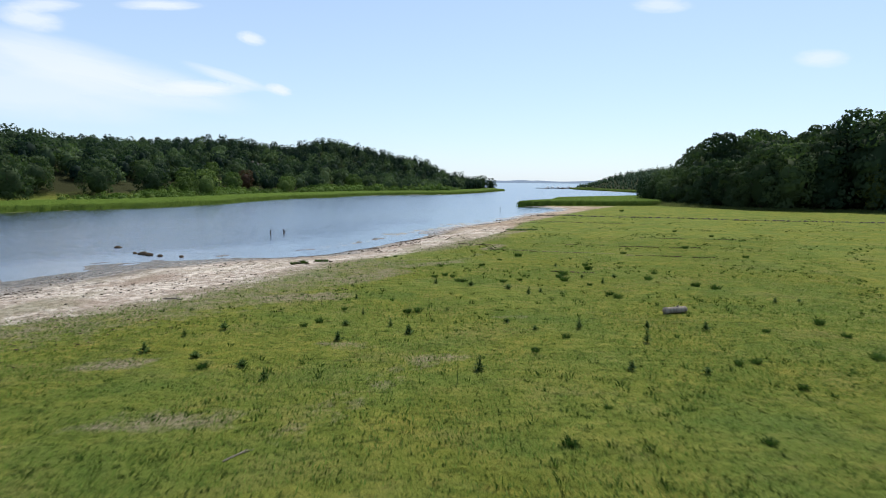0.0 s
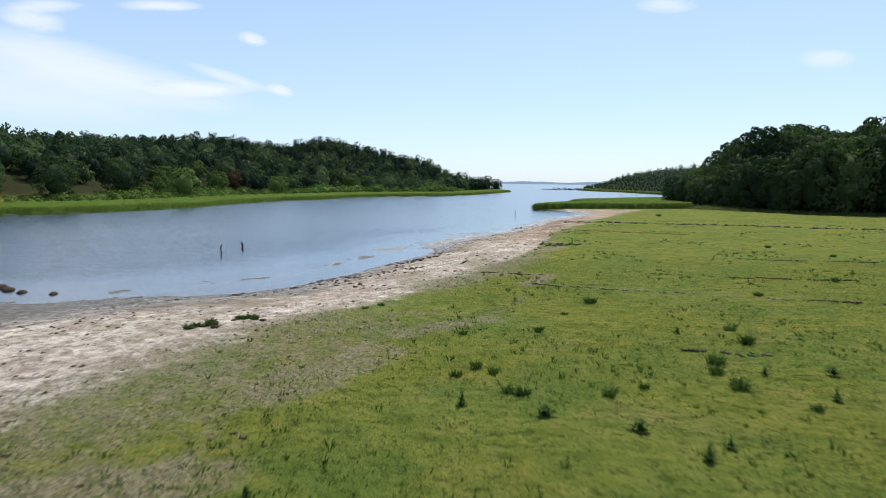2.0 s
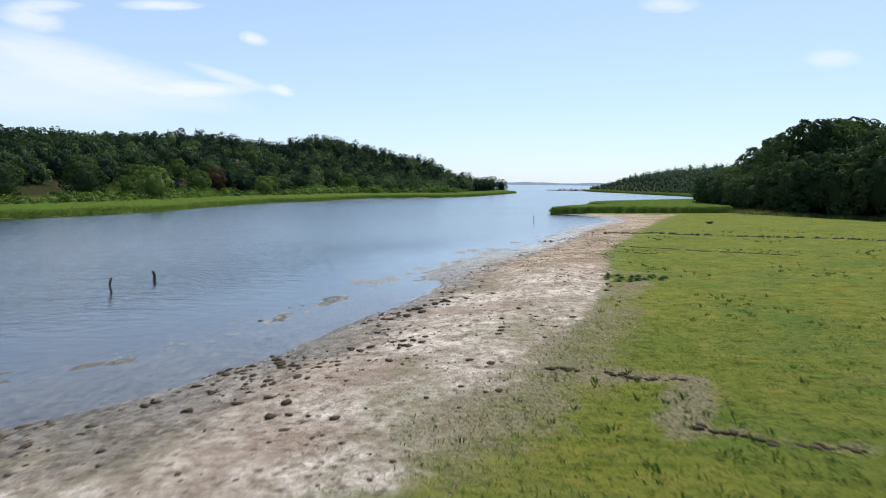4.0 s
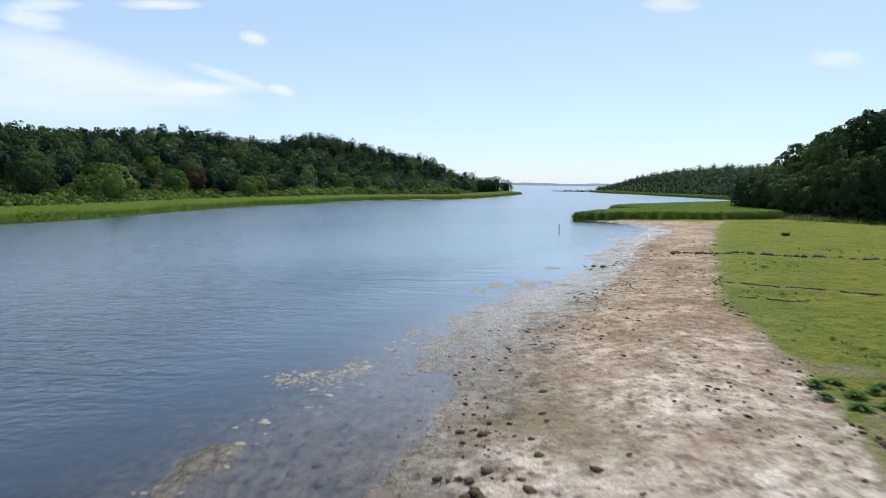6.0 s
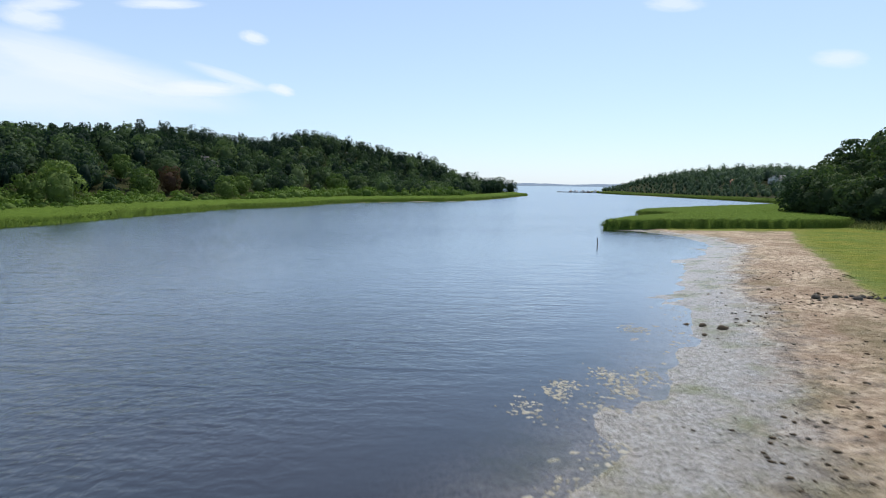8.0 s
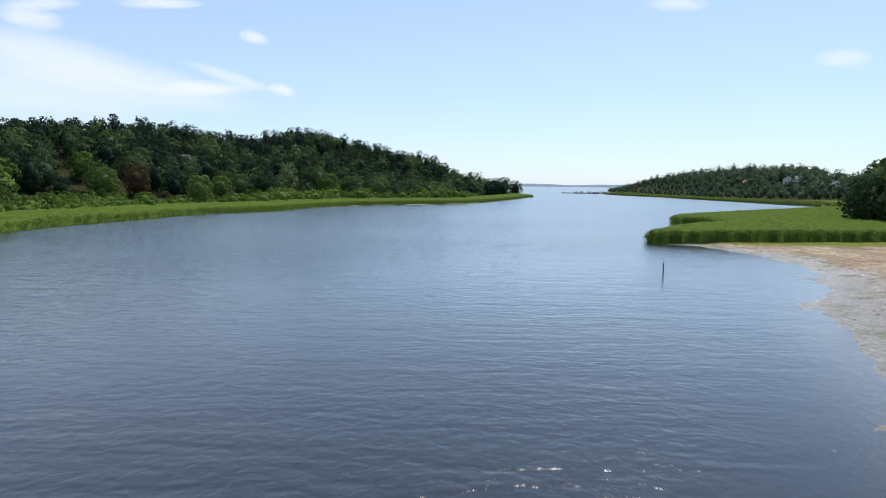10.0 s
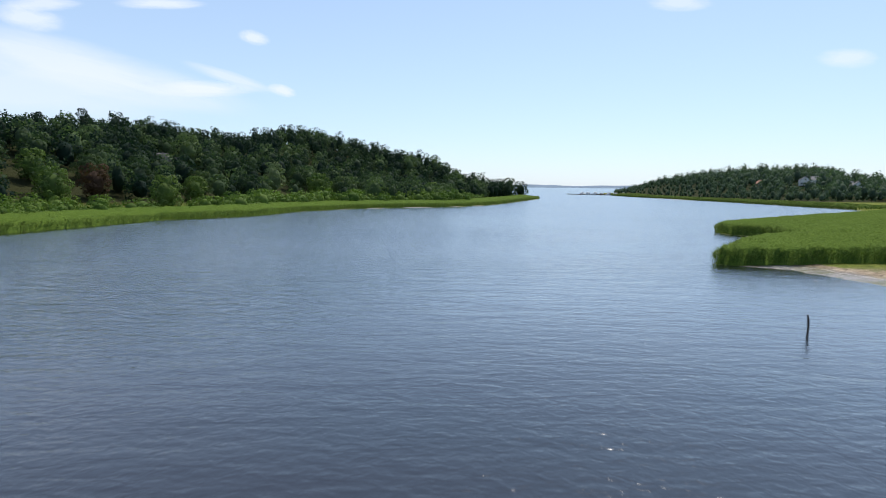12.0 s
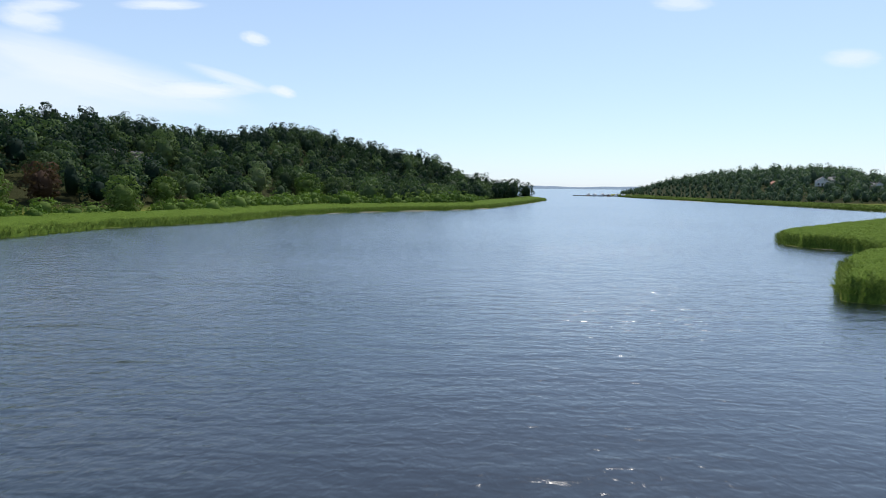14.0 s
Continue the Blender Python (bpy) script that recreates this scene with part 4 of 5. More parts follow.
def weed_blades(g, h, r, whorls):
    """An upright leafy weed: whorls of pointed leaves that shorten towards the tip."""
    v, f = [], []
    for i in range(whorls):
        u = i / whorls
        for j in range(7):
            a = j * 0.9 + i * 2.1 + g.uniform(-0.3, 0.3)
            z = h * u * 0.95
            reach = r * (1.05 - u) * g.uniform(0.7, 1.2) + 0.02
            c, s_ = math.cos(a), math.sin(a)
            w = 0.16 * reach + 0.012
            x0, y0 = g.normal(0, 0.04, 2)
            k = len(v)
            v += [(x0, y0, z - 0.02), (x0 + c * reach * 0.55 - s_ * w, y0 + s_ * reach * 0.55 + c * w, z + reach * 0.45),
                  (x0 + c * reach, y0 + s_ * reach, z + reach * g.uniform(0.1, 0.6)), (x0 + c * reach * 0.55 + s_ * w, y0 + s_ * reach * 0.55 - c * w, z + reach * 0.45)]
            f.append((k, k + 1, k + 2, k + 3))
    return np.array(v), np.array(f)


WEEDS = [weed_blades(np.random.default_rng(220 + i), h, r, n) for i, (h, r, n) in enumerate([(0.55, 0.26, 11), (0.42, 0.30, 9), (0.75, 0.20, 13)])]
weed_meshes = [mesh_from("meadow_weed", v, f, M_TUFT_SINGLE) for v, f in WEEDS]
WEED_SPOTS = [(9.5, 38.8), (11.7, 38.8), (10.3, 36.5), (5.8, 33.5), (1.8, 35.3), (-0.4, 35.9), (8.7, 43.9), (4.0, 34.4), (5.0, 32.8), (18.2, 31.0), (19.7, 31.3),
              (6.1, 25.1), (9.2, 25.3), (4.1, 24.8), (8.4, 23.0), (6.6, 19.4), (3.0, 26.1), (1.3, 19.2), (11.7, 25.0), (9.1, 19.1), (-3.8, 27.4), (-4.2, 22.8),
              (-4.3, 25.3), (-10.6, 23.2), (-11.1, 21.0), (-6.9, 19.4), (-5.8, 18.3), (-1.4, 23.9), (-8.9, 20.3), (-2.3, 25.2), (-4.7, 31.2), (-9.4, 24.4)]
for i, (x, y) in enumerate(WEED_SPOTS):
    ob = tagged(new("meadow_weed", weed_meshes[i % 3]), "upright dark green thistle-like weed in the turf", "weed", group="meadow weeds")
    ob.matrix_basis = pose(x, y, floor_z(x, y), 0, 0, i * 61) @ Matrix.Scale(0.50 + 0.40 * ((i * 7) % 10) / 10, 4)
tuft_meshes = [mesh_from("rush_tuft", v, f, M_TUFT_SINGLE) for v, f in TUFTS]
TUFT_SPOTS = [(3.2, 13.6, 1.0), (13.8, 38.1, 1.5), (16.0, 35.9, 1.4), (16.7, 34.8, 1.6), (9.7, 32.9, 1.2), (8.0, 38.9, 1.2), (6.6, 49.8, 1.6), (16.2, 20.8, 1.5),
              (11.5, 17.7, 0.9), (8.2, 13.7, 0.9), (4.8, 15.9, 0.7), (-5.6, 25.8, 1.0), (11.1, 44.4, 1.2), (14.2, 24.7, 0.9), (17.6, 26.3, 1.3), (17.2, 23.9, 1.0),
              (10.7, 20.1, 0.9), (11.4, 20.3, 1.0), (5.2, 23.5, 1.0), (-6.1, 25.0, 0.9), (3.6, 21.5, 0.8), (-8.2, 19.2, 1.0), (24.3, 57.5, 1.4), (26.5, 50.0, 1.3),
              (10.9, 42.6, 1.5), (8.5, 40.0, 1.6), (8.0, 37.5, 1.5), (3.9, 36.8, 1.0), (5.1, 37.4, 0.9), (1.4, 36.8, 1.1), (1.0, 37.0, 1.0), (4.7, 47.0, 0.9),
              (3.1, 44.2, 0.9), (-0.5, 38.4, 1.0), (0.2, 39.3, 1.1), (0.7, 38.7, 0.9), (16.4, 52.0, 1.2), (31.6, 78.5, 1.4), (33.2, 71.0, 1.3), (-4.7, 47.9, 0.8),
              (-4.0, 48.7, 0.9), (-1.7, 28.0, 1.0), (-1.2, 28.2, 1.1), (-4.9, 28.5, 0.8), (9.9, 32.0, 1.3), (9.3, 35.8, 0.9), (15.1, 40.6, 1.1), (43.7, 141.3, 2.4), (-0.1, 43.5, 0.8), (3.0, 43.9, 0.8)]
for i, (x, y, sc) in enumerate(TUFT_SPOTS):
    ob = tagged(new("rush_tuft", tuft_meshes[i % 3]), "dark green rush tuft on the grazed turf", "grass tuft", group="rush tufts")
    ob.matrix_basis = pose(x, y, floor_z(x, y), 0, 0, i * 47) @ Matrix.Scale(sc * 0.72, 4)


def thistle(x, y, h):
    """A single tall dead stalk with short side twigs."""
    v, f = [], []
    limb(v, f, (0, 0, -0.03), (0.03, 0, h * 0.6), 0.016, 0.011, 5)
    limb(v, f, (0.03, 0, h * 0.6), (0.02, 0.02, h), 0.011, 0.005, 5)
    for i in range(9):
        a = i * 2.2
        limb(v, f, (0.02, 0, h * (0.15 + 0.07 * i)), (0.02 + math.cos(a) * 0.12, math.sin(a) * 0.12, h * (0.2 + 0.07 * i)), 0.007, 0.003, 4)
    ob = tagged(new("thistle_stalk", mesh_from("thistle_stalk", v, f, M_TUFT_SINGLE)), "lone tall dark thistle stalk in the meadow", "plant")
    ob.matrix_basis = pose(x, y, floor_z(x, y))


thistle(0.5, 17.8, 1.0)

g = np.random.default_rng(300)
n = 17000
xs, ys = g.uniform(-22, 75, n), g.uniform(8, 125, n)
clump = np.sin(xs * 0.55 + 1.3 * np.sin(ys * 0.31)) + np.sin(ys * 0.47 + 1.1 * np.sin(xs * 0.4)) + g.normal(0, 0.8, n)
ok = (xs > along(TURF_EDGE, ys) + 0.3) & (clump > 0.45 + 0.02 * np.clip(ys - 45, 0, 100))
stuff_of("meadow_tufts", SMALL_TUFTS, [(x, y, sc, a, t) for x, y, sc, a, t in zip(xs[ok], ys[ok], g.uniform(0.5, 1.5, ok.sum()), g.uniform(0, 6, ok.sum()), g.random(ok.sum()))],
         M_TUFT, "small dark grass tufts scattered over the meadow", "grass")

n = 115000
ys = 6 + 62 * g.random(n) ** 1.25
xs = g.uniform(-1, 1, n) * (10 + ys * 0.45) + 1
ok = (xs > along(TURF_EDGE, ys) - 0.6 + g.normal(0, 0.8, n))
xs, ys = xs[ok], ys[ok]
blades("turf", np.stack([xs, ys], 1), spread_z(xs, ys) - 0.02, g.uniform(0.05, 0.15, len(xs)), g.uniform(0.02, 0.045, len(xs)), g.random(len(xs)), M_TURF, "short grazed green turf", "grass", 0.8, 71)

# clods, pebbles and wrack on the sand
def pebble(seed, flat):
    r = np.random.default_rng(seed)
    bm = bmesh.new()
    bmesh.ops.create_icosphere(bm, subdivisions=1, radius=0.5)
    v = np.array([tuple(q.co) for q in bm.verts])
    f = np.array([[q.index for q in p.verts] for p in bm.faces])
    bm.free()
    v = v * r.uniform(0.75, 1.2, (len(v), 1)) * np.array([1.0, 0.75, flat])
    v[:, 2] += 0.12 * flat
    return v, f


CLODS = [pebble(400 + i, 0.24) for i in range(6)]
places = []
for _ in range(9000):
    y = float(g.uniform(14, 140))
    a, b = float(along(SHORE, y)), float(along(TURF_EDGE, y))
    s = float(np.clip(g.normal(0.42, 0.10) if g.random() < 0.45 else g.uniform(0.05, 1.0), 0, 1.05))
    x = a + (b - a) * s + g.normal(0, 0.2)
    if y > 70 and g.random() < 0.6:
        continue
    if np.sin(x * 0.9 + y * 0.35) + np.sin(y * 0.6 - x * 0.3) + g.normal(0, 0.7) > 0.2:
        places.append((x, y, float(0.06 + 0.22 * g.random() ** 2.5) * (1.7 if 55 < y < 80 else 1.0), g.uniform(0, 6), 0.5))
for _ in range(900):
    y = float(g.uniform(15, 50))
    places.append((float(along(TURF_EDGE, y)) + float(g.uniform(-0.5, 8.5)), y, float(0.05 + 0.13 * g.random() ** 2), g.uniform(0, 6), 0.5))
for y in np.arange(76, 128, 0.16):
    x = float(along(TURF_EDGE, y)) + g.normal(0.1, 0.25)
    if math.sin(y * 1.9) + math.sin(y * 0.7) + g.normal(0, 0.6) > -0.1:
        places.append((x, float(y), float(g.uniform(0.08, 0.26)), g.uniform(0, 6), 0.5))
stuff_of("clods", CLODS, places, M_CLOD, "dark clods, dung and wrack on the sand", "clods")

DITCHES = [[(1.7, 60.1), (5.9, 59.0)], [(4.3, 55.5), (7.2, 54.4), (9.4, 53.5), (12.2, 52.9), (15.4, 52.0), (18.3, 51.0), (24, 50.2)], [(16.2, 100.3), (19.4, 98.8), (23.6, 96.4), (34, 92)],
           [(13, 60), (19, 58.5), (26, 58)], [(20, 70), (28, 68), (36, 67.5)], [(8, 41.5), (11, 40.8)], [(14.5, 95), (17.5, 94)]]
places = []
for line in DITCHES:
    for (x0, y0), (x1, y1) in zip(line, line[1:]):
        m = int(math.hypot(x1 - x0, y1 - y0) / 0.13)
        for i in range(m):
            t = i / m
            if math.sin(t * 9 + x0) > -0.8:
                places.append((x0 + (x1 - x0) * t + g.normal(0, 0.06), y0 + (y1 - y0) * t + g.normal(0, 0.09) + 0.15 * math.sin(t * 7), float(g.uniform(0.18, 0.40)), g.uniform(0, 6), 0.5))
stuff_of("ditch_bank", CLODS, places, M_CLOD, "broken dark earth along shallow meadow ditches", "earth")

PALE_P = [pebble(420 + i, 0.5) for i in range(5)]
places = []
for _ in range(1500):
    y = float(g.uniform(18, 130))
    a, b = float(along(SHORE, y)), float(along(TURF_EDGE, y))
    places.append((a + (b - a) * float(g.uniform(0.15, 0.98)), y, float(0.05 + 0.14 * g.random() ** 2), g.uniform(0, 6), 0.5))
stuff_of("pebbles", PALE_P, places, M_STONE, "grey pebbles lying on the sand", "pebbles")

# algae mats in the shallows
M_ALGAE = plain_material("dried_algae", (0.19, 0.175, 0.125), (0.46, 0.43, 0.35), 3.0, 0.8, 0.5, 0.03)
ALG = []
for i in range(5):
    r = np.random.default_rng(440 + i)
    k = 14
    v = [(0, 0, 0.035)] + [(math.cos(6.283 * j / k) * 0.5 * r.uniform(0.4, 1.1), math.sin(6.283 * j / k) * 0.32 * r.uniform(0.4, 1.1), -0.01) for j in range(k)]
    ALG.append((np.array(v), np.array([(0, 1 + j, 1 + (j + 1) % k) for j in range(k)])))
vs, fs, k = [], [], 0
ALGAE = [(1.6, 104.4), (3.7, 105.0), (0.1, 96.6), (-1.8, 93.3), (-1.6, 92.1), (-3.9, 90.3), (-6.2, 84.4), (-6.7, 83.6), (-8.3, 83.3), (-5.8, 85.0), (-7.6, 83.9), (3.3, 105.8), (2.4, 102.1), (3.6, 103.9), (5.1, 105.6), (1.0, 103.5), (-0.2, 102.0), (1.9, 99.0), (6.8, 113.1), (4.1, 100.9), (-0.5, 93.4)]
spots = []
for i, (x, y) in enumerate(ALGAE):
    size = 0.45 + 0.35 * ((i * 7) % 5) / 5
    for _ in range(70):
        u, w = g.normal(0, 1, 2)
        spots.append((x + u * size * 0.62, y + w * size * 0.9, 0.07 + 0.22 * g.random() ** 1.5))
for _ in range(260):
    y = float(g.uniform(64, 122))
    spots.append((float(along(SHORE, y)) - abs(g.normal(0, 0.9)), y, 0.10 + 0.4 * g.random() ** 2))
for i, (x, y, sc) in enumerate(spots):
    v, f = ALG[i % 5]
    a = g.uniform(-0.6, 0.6)
    c, s = math.cos(a), math.sin(a)
    vs.append(np.stack([(v[:, 0] * c - v[:, 1] * s) * sc + x, (v[:, 0] * s + v[:, 1] * c) * sc + y, v[:, 2] * 0.8 + SEA + 0.004], 1))
    fs.append(f + k)
    k += len(v)
tagged(new("algae_mats", mesh_from("algae_mats", np.concatenate(vs), np.concatenate(fs), M_ALGAE, smooth=True)), "pale floating algae mats in the shallows", "algae", kind="stuff")

# ---------------------------------------------------------------- stones, logs and posts
row_stones = [stone_mesh("stone", M_STONE, 500 + i, 0.62, 1) for i in range(7)]
ROW = [(19.3, 117.6), (25.6, 118.3), (29.7, 116.4), (34, 114.9), (37, 114.0), (46.8, 112.4), (54, 107.8), (63, 105), (78, 102), (96, 99)]
stone_row = tagged(new("stone_row"), "low tumbled row of grey stones crossing the meadow", "stone wall")
stone_row.matrix_basis = pose(50, 110, floor_z(50, 110))
k = 0
for (x0, y0), (x1, y1) in zip(ROW, ROW[1:]):
    m = int(math.hypot(x1 - x0, y1 - y0) / 0.30)
    for i in range(m):
        t = (i + g.uniform(-0.3, 0.3)) / m
        x, y = x0 + (x1 - x0) * t, y0 + (y1 - y0) * t + g.normal(0, 0.26) + 0.3 * math.sin(x0 + t * 5)
        sc = float(0.22 + 0.5 * g.random() ** 1.6)
        st = new("stone", row_stones[k % 7])
        st.parent = stone_row
        st.matrix_basis = stone_row.matrix_basis.inverted() @ pose(x, y, floor_z(x, y) - 0.03, 0, 0, float(g.uniform(0, 360))) @ Matrix.Scale(sc, 4)
        k += 1

boulders = [stone_mesh("shore_boulder", M_CLOD, 520 + i, 0.7, 2) for i in range(4)]
for i, (x, y, sc) in enumerate([(10.7, 113.6, 0.7), (10.0, 111.8, 0.5), (11.3, 112.6, 0.9), (14.8, 122.1, 0.6), (15.7, 122.2, 0.5), (10.1, 114.3, 0.5), (18.8, 122.0, 0.7), (17.9, 121.3, 0.5), (20.3, 119.3, 0.6),
                               (-29.8, 58.3, 0.8), (-30.8, 59.0, 0.9), (-28.4, 57.6, 0.6), (-31.9, 59.5, 0.6), (-36.4, 64.4, 0.8), (-26.1, 57.2, 0.5), (12.4, 113.0, 0.45), (22.5, 117.9, 0.55), (20.9, 118.1, 0.6)]):
    ob = tagged(new("shore_boulder", boulders[i % 4]), "dark weed-covered boulder at the water's edge", "boulder", group="shore boulders")
    ob.matrix_basis = pose(x, y, max(floor_z(x, y), SEA - 0.12) - 0.05, 0, 0, i * 71) @ Matrix.Scale(sc * (0.62 if x > 0 else 1.15), 4)

flat_stones = [stone_mesh("flat_stone", M_CLOD, 540 + i, 0.35, 2) for i in range(3)]
for i, (x, y, sc) in enumerate([(-11.1, 44.5, 0.7), (-10.5, 44.3, 0.6), (-11.5, 44.1, 0.8), (-10.9, 45.2, 0.7), (-9.9, 46.2, 0.7), (-10.2, 45.7, 0.5), (-9.5, 46.0, 0.6), (-8.9, 45.6, 0.5), (-2.95, 71.8, 0.9), (-2.3, 74.2, 0.8), (-3.7, 71.1, 0.8), (-7.2, 71.3, 0.6),
                               (-11.4, 71.2, 0.6), (-10.7, 74.4, 0.5), (-10.1, 75.0, 0.5), (-4.5, 70.6, 0.7), (-3.7, 72.9, 0.7), (-3.2, 73.1, 0.8), (0.9, 81.1, 0.7), (-7.8, 74.8, 0.5)]):
    ob = tagged(new("flat_stone", flat_stones[i % 3]), "flat dark weedy stone half buried in the sand", "stone", group="flat stones")
    ob.matrix_basis = pose(x, y, floor_z(x, y) - 0.03, 0, 0, i * 53) @ Matrix.Scale(sc * 0.6, 4)
for x, y, sc in [(-10.9, 44.6, 0.5), (-11.3, 44.4, 0.45), (-10.6, 44.5, 0.4), (-9.8, 45.9, 0.45), (-9.6, 46.3, 0.4), (-11.5, 44.0, 0.5), (-11.0, 45.1, 0.55), (-10.1, 46.0, 0.5), (-9.3, 45.8, 0.45)]:
    ob = tagged(new("shore_weed", tuft_meshes[0]), "green weed growing between flat stones on the sand", "plant", group="shore weeds")
    ob.matrix_basis = pose(x, y, floor_z(x, y), 0, 0, x * 90) @ Matrix.Scale(sc * 1.4, 4)


M_LUSH = leaf_material("silverweed_leaves", (0.055, 0.110, 0.022), (0.115, 0.190, 0.042), False, 0.3)
lush_meshes = [mesh_from("silverweed", v, f, M_LUSH) for v, f in WEEDS[:2]]
LUSH = [(8.9, 79.2), (9.4, 78.4), (9.3, 80.3), (9.9, 79.4), (10.2, 78.5), (10.1, 80.6), (10.7, 79.7), (10.8, 78.8), (11.3, 80.2), (11.4, 79.1), (11.9, 79.7), (12.3, 80.4), (12.5, 79.2), (13.0, 80.0)]
for i, (x, y) in enumerate(LUSH):
    ob = tagged(new("silverweed", lush_meshes[i % 2]), "low lush green weed at the worn turf edge", "weed", group="lush weeds")
    ob.matrix_basis = pose(x, y, floor_z(x, y), 0, 0, i * 83) @ Matrix.Diagonal((1.15, 1.15, 0.36 + 0.04 * (i % 4), 1))


def make_log(x0, y0, x1, y1, r):
    """A sawn pale log with a knot, its cut ends and bark scars."""
    length = math.hypot(x1 - x0, y1 - y0)
    root = new("log")
    root.matrix_basis = pose((x0 + x1) / 2, (y0 + y1) / 2, floor_z((x0 + x1) / 2, (y0 + y1) / 2), 0, 0, math.degrees(math.atan2(y1 - y0, x1 - x0)))
    bm = bmesh.new()
    rings = []
    for i in range(9):
        t = i / 8
        ring = []
        for j in range(14):
            a = 2 * math.pi * j / 14
            rr = r * (1 - 0.1 * t + 0.06 * noise.noise(Vector((t * 4, math.cos(a), math.sin(a)))))
            ring.append(bm.verts.new(((t - 0.5) * length, math.cos(a) * rr, r * 0.95 + math.sin(a) * rr)))
        rings.append(ring)
    for p, q in zip(rings, rings[1:]):
        for j in range(14):
            bm.faces.new((p[j], p[(j + 1) % 14], q[(j + 1) % 14], q[j]))
    bm.faces.new(rings[0][::-1])
    bm.faces.new(rings[-1])
    link_part("stem", bm_mesh("stem", bm, M_WOOD, True), root)
    v, f = [], []
    limb(v, f, (0.1, 0, r * 1.7), (0.16, -0.05, r * 2.35), r * 0.28, r * 0.18, 7)
    link_part("branch_stub", mesh_from("branch_stub", v, f, M_WOOD), root)
    return tagged(root, "pale weathered log lying on the green turf", "log")


make_log(11.05, 28.1, 12.25, 28.5, 0.17)


def stick(x0, y0, x1, y1, r, label):
    v, f = [], []
    mx, my = (x0 + x1) / 2, (y0 + y1) / 2
    limb(v, f, (x0 - mx, y0 - my, r), ((x1 - mx) * 0.2, (y1 - my) * 0.2 + 0.05, r * 1.6), r, r * 0.8, 6)
    limb(v, f, ((x1 - mx) * 0.2, (y1 - my) * 0.2 + 0.05, r * 1.6), (x1 - mx, y1 - my, r), r * 0.8, r * 0.4, 6)
    limb(v, f, (0, 0.03, r * 1.5), (0.15, 0.25, r * 3), r * 0.5, r * 0.2, 5)
    ob = tagged(new("driftwood_stick", mesh_from("driftwood_stick", v, f, M_WOOD, smooth=True)), label, "stick")
    ob.matrix_basis = pose(mx, my, floor_z(mx, my))


stick(-15.0, 30.6, -13.9, 30.3, 0.05, "thin grey driftwood stick on the sand edge")
stick(-5.0, 12.6, -4.5, 13.2, 0.025, "bleached stick lying in the turf")


def water_post(x, y, h, r, bend, label):
    """A crooked stake standing in the shallows."""
    v, f = [], []
    pts = [(0, 0, -1.2), (0.02, 0, 0.0), (bend * 0.4, 0.02, h * 0.45), (bend * 0.1, 0.0, h * 0.75), (-bend * 0.3, 0.02, h)]
    rr = [r * 1.1, r, r * 0.9, r * 0.95, r * 0.7]
    for a, b, p, q in zip(pts, pts[1:], rr, rr[1:]):
        limb(v, f, a, b, p, q, 8)
    k = len(v)
    v.append((pts[-1][0], pts[-1][1], h + r * 0.3))
    f = [tuple(q) for q in f] + [(k - 8 + j, k - 8 + (j + 1) % 8, k, k) for j in range(8)]
    me = bpy.data.meshes.new("water_post")
    me.from_pydata(v, [], [tuple(dict.fromkeys(q)) for q in f])
    me.materials.append(M_POST)
    ob = tagged(new("water_post", me), label, "post", group="water posts")
    ob.matrix_basis = pose(x, y, SEA)


water_post(15.2, 153.3, 1.15, 0.062, 0.12, "dark upright mooring stake in the water")
water_post(-23.4, 78.4, 1.0, 0.07, -0.25, "crooked dark stake standing in the shallows")
water_post(-22.9, 82.9, 0.7, 0.11, 0.2, "thick dark tree stump rising from the shallows")

# bare rock on the wooded slope
for i, (x, y, sc) in enumerate([(-105, 333, 5), (-109, 336, 4), (-102, 329, 3), (-118, 318, 2.5), (-112, 326, 3), (-126, 324, 2.5)]):
    ob = tagged(new("rock_outcrop", stone_mesh("rock_outcrop", M_ROCK, 560 + i, 0.34, 3)), "bare pinkish granite outcrop among the trees", "rock", group="rock outcrops")
    ob.matrix_basis = pose(x, y, floor_z(x, y) + 0.9, 14, 0, i * 40) @ Matrix.Scale(sc * 1.4, 4)

# ---------------------------------------------------------------- houses, jetty and far shore
M_WALLW = plain_material("white_boards", (0.66, 0.66, 0.64), (0.80, 0.80, 0.78), 3.0, 0.7, 0.2, 0.01)
M_WALLB = plain_material("brown_boards", (0.16, 0.10, 0.075), (0.26, 0.17, 0.12), 3.0, 0.8, 0.2, 0.01)
M_ROOFR = plain_material("red_tiles", (0.26, 0.12, 0.085), (0.40, 0.20, 0.14), 4.0, 0.8, 0.3, 0.02)
M_ROOFG = plain_material("grey_roof", (0.10, 0.10, 0.105), (0.20, 0.20, 0.21), 4.0, 0.7, 0.3, 0.02)
M_PANE = Mat("window_glass", 0.08)
M_PANE.colour((0.02, 0.025, 0.03))
M_PANE = M_PANE.m


def box_bm(bm, x0, x1, y0, y1, z0, z1):
    vs = [bm.verts.new((x, y, z)) for z in (z0, z1) for x, y in ((x0, y0), (x1, y0), (x1, y1), (x0, y1))]
    for q in ((3, 2, 1, 0), (4, 5, 6, 7), (0, 1, 5, 4), (1, 2, 6, 5), (2, 3, 7, 6), (3, 0, 4, 7)):
        bm.faces.new([vs[i] for i in q])


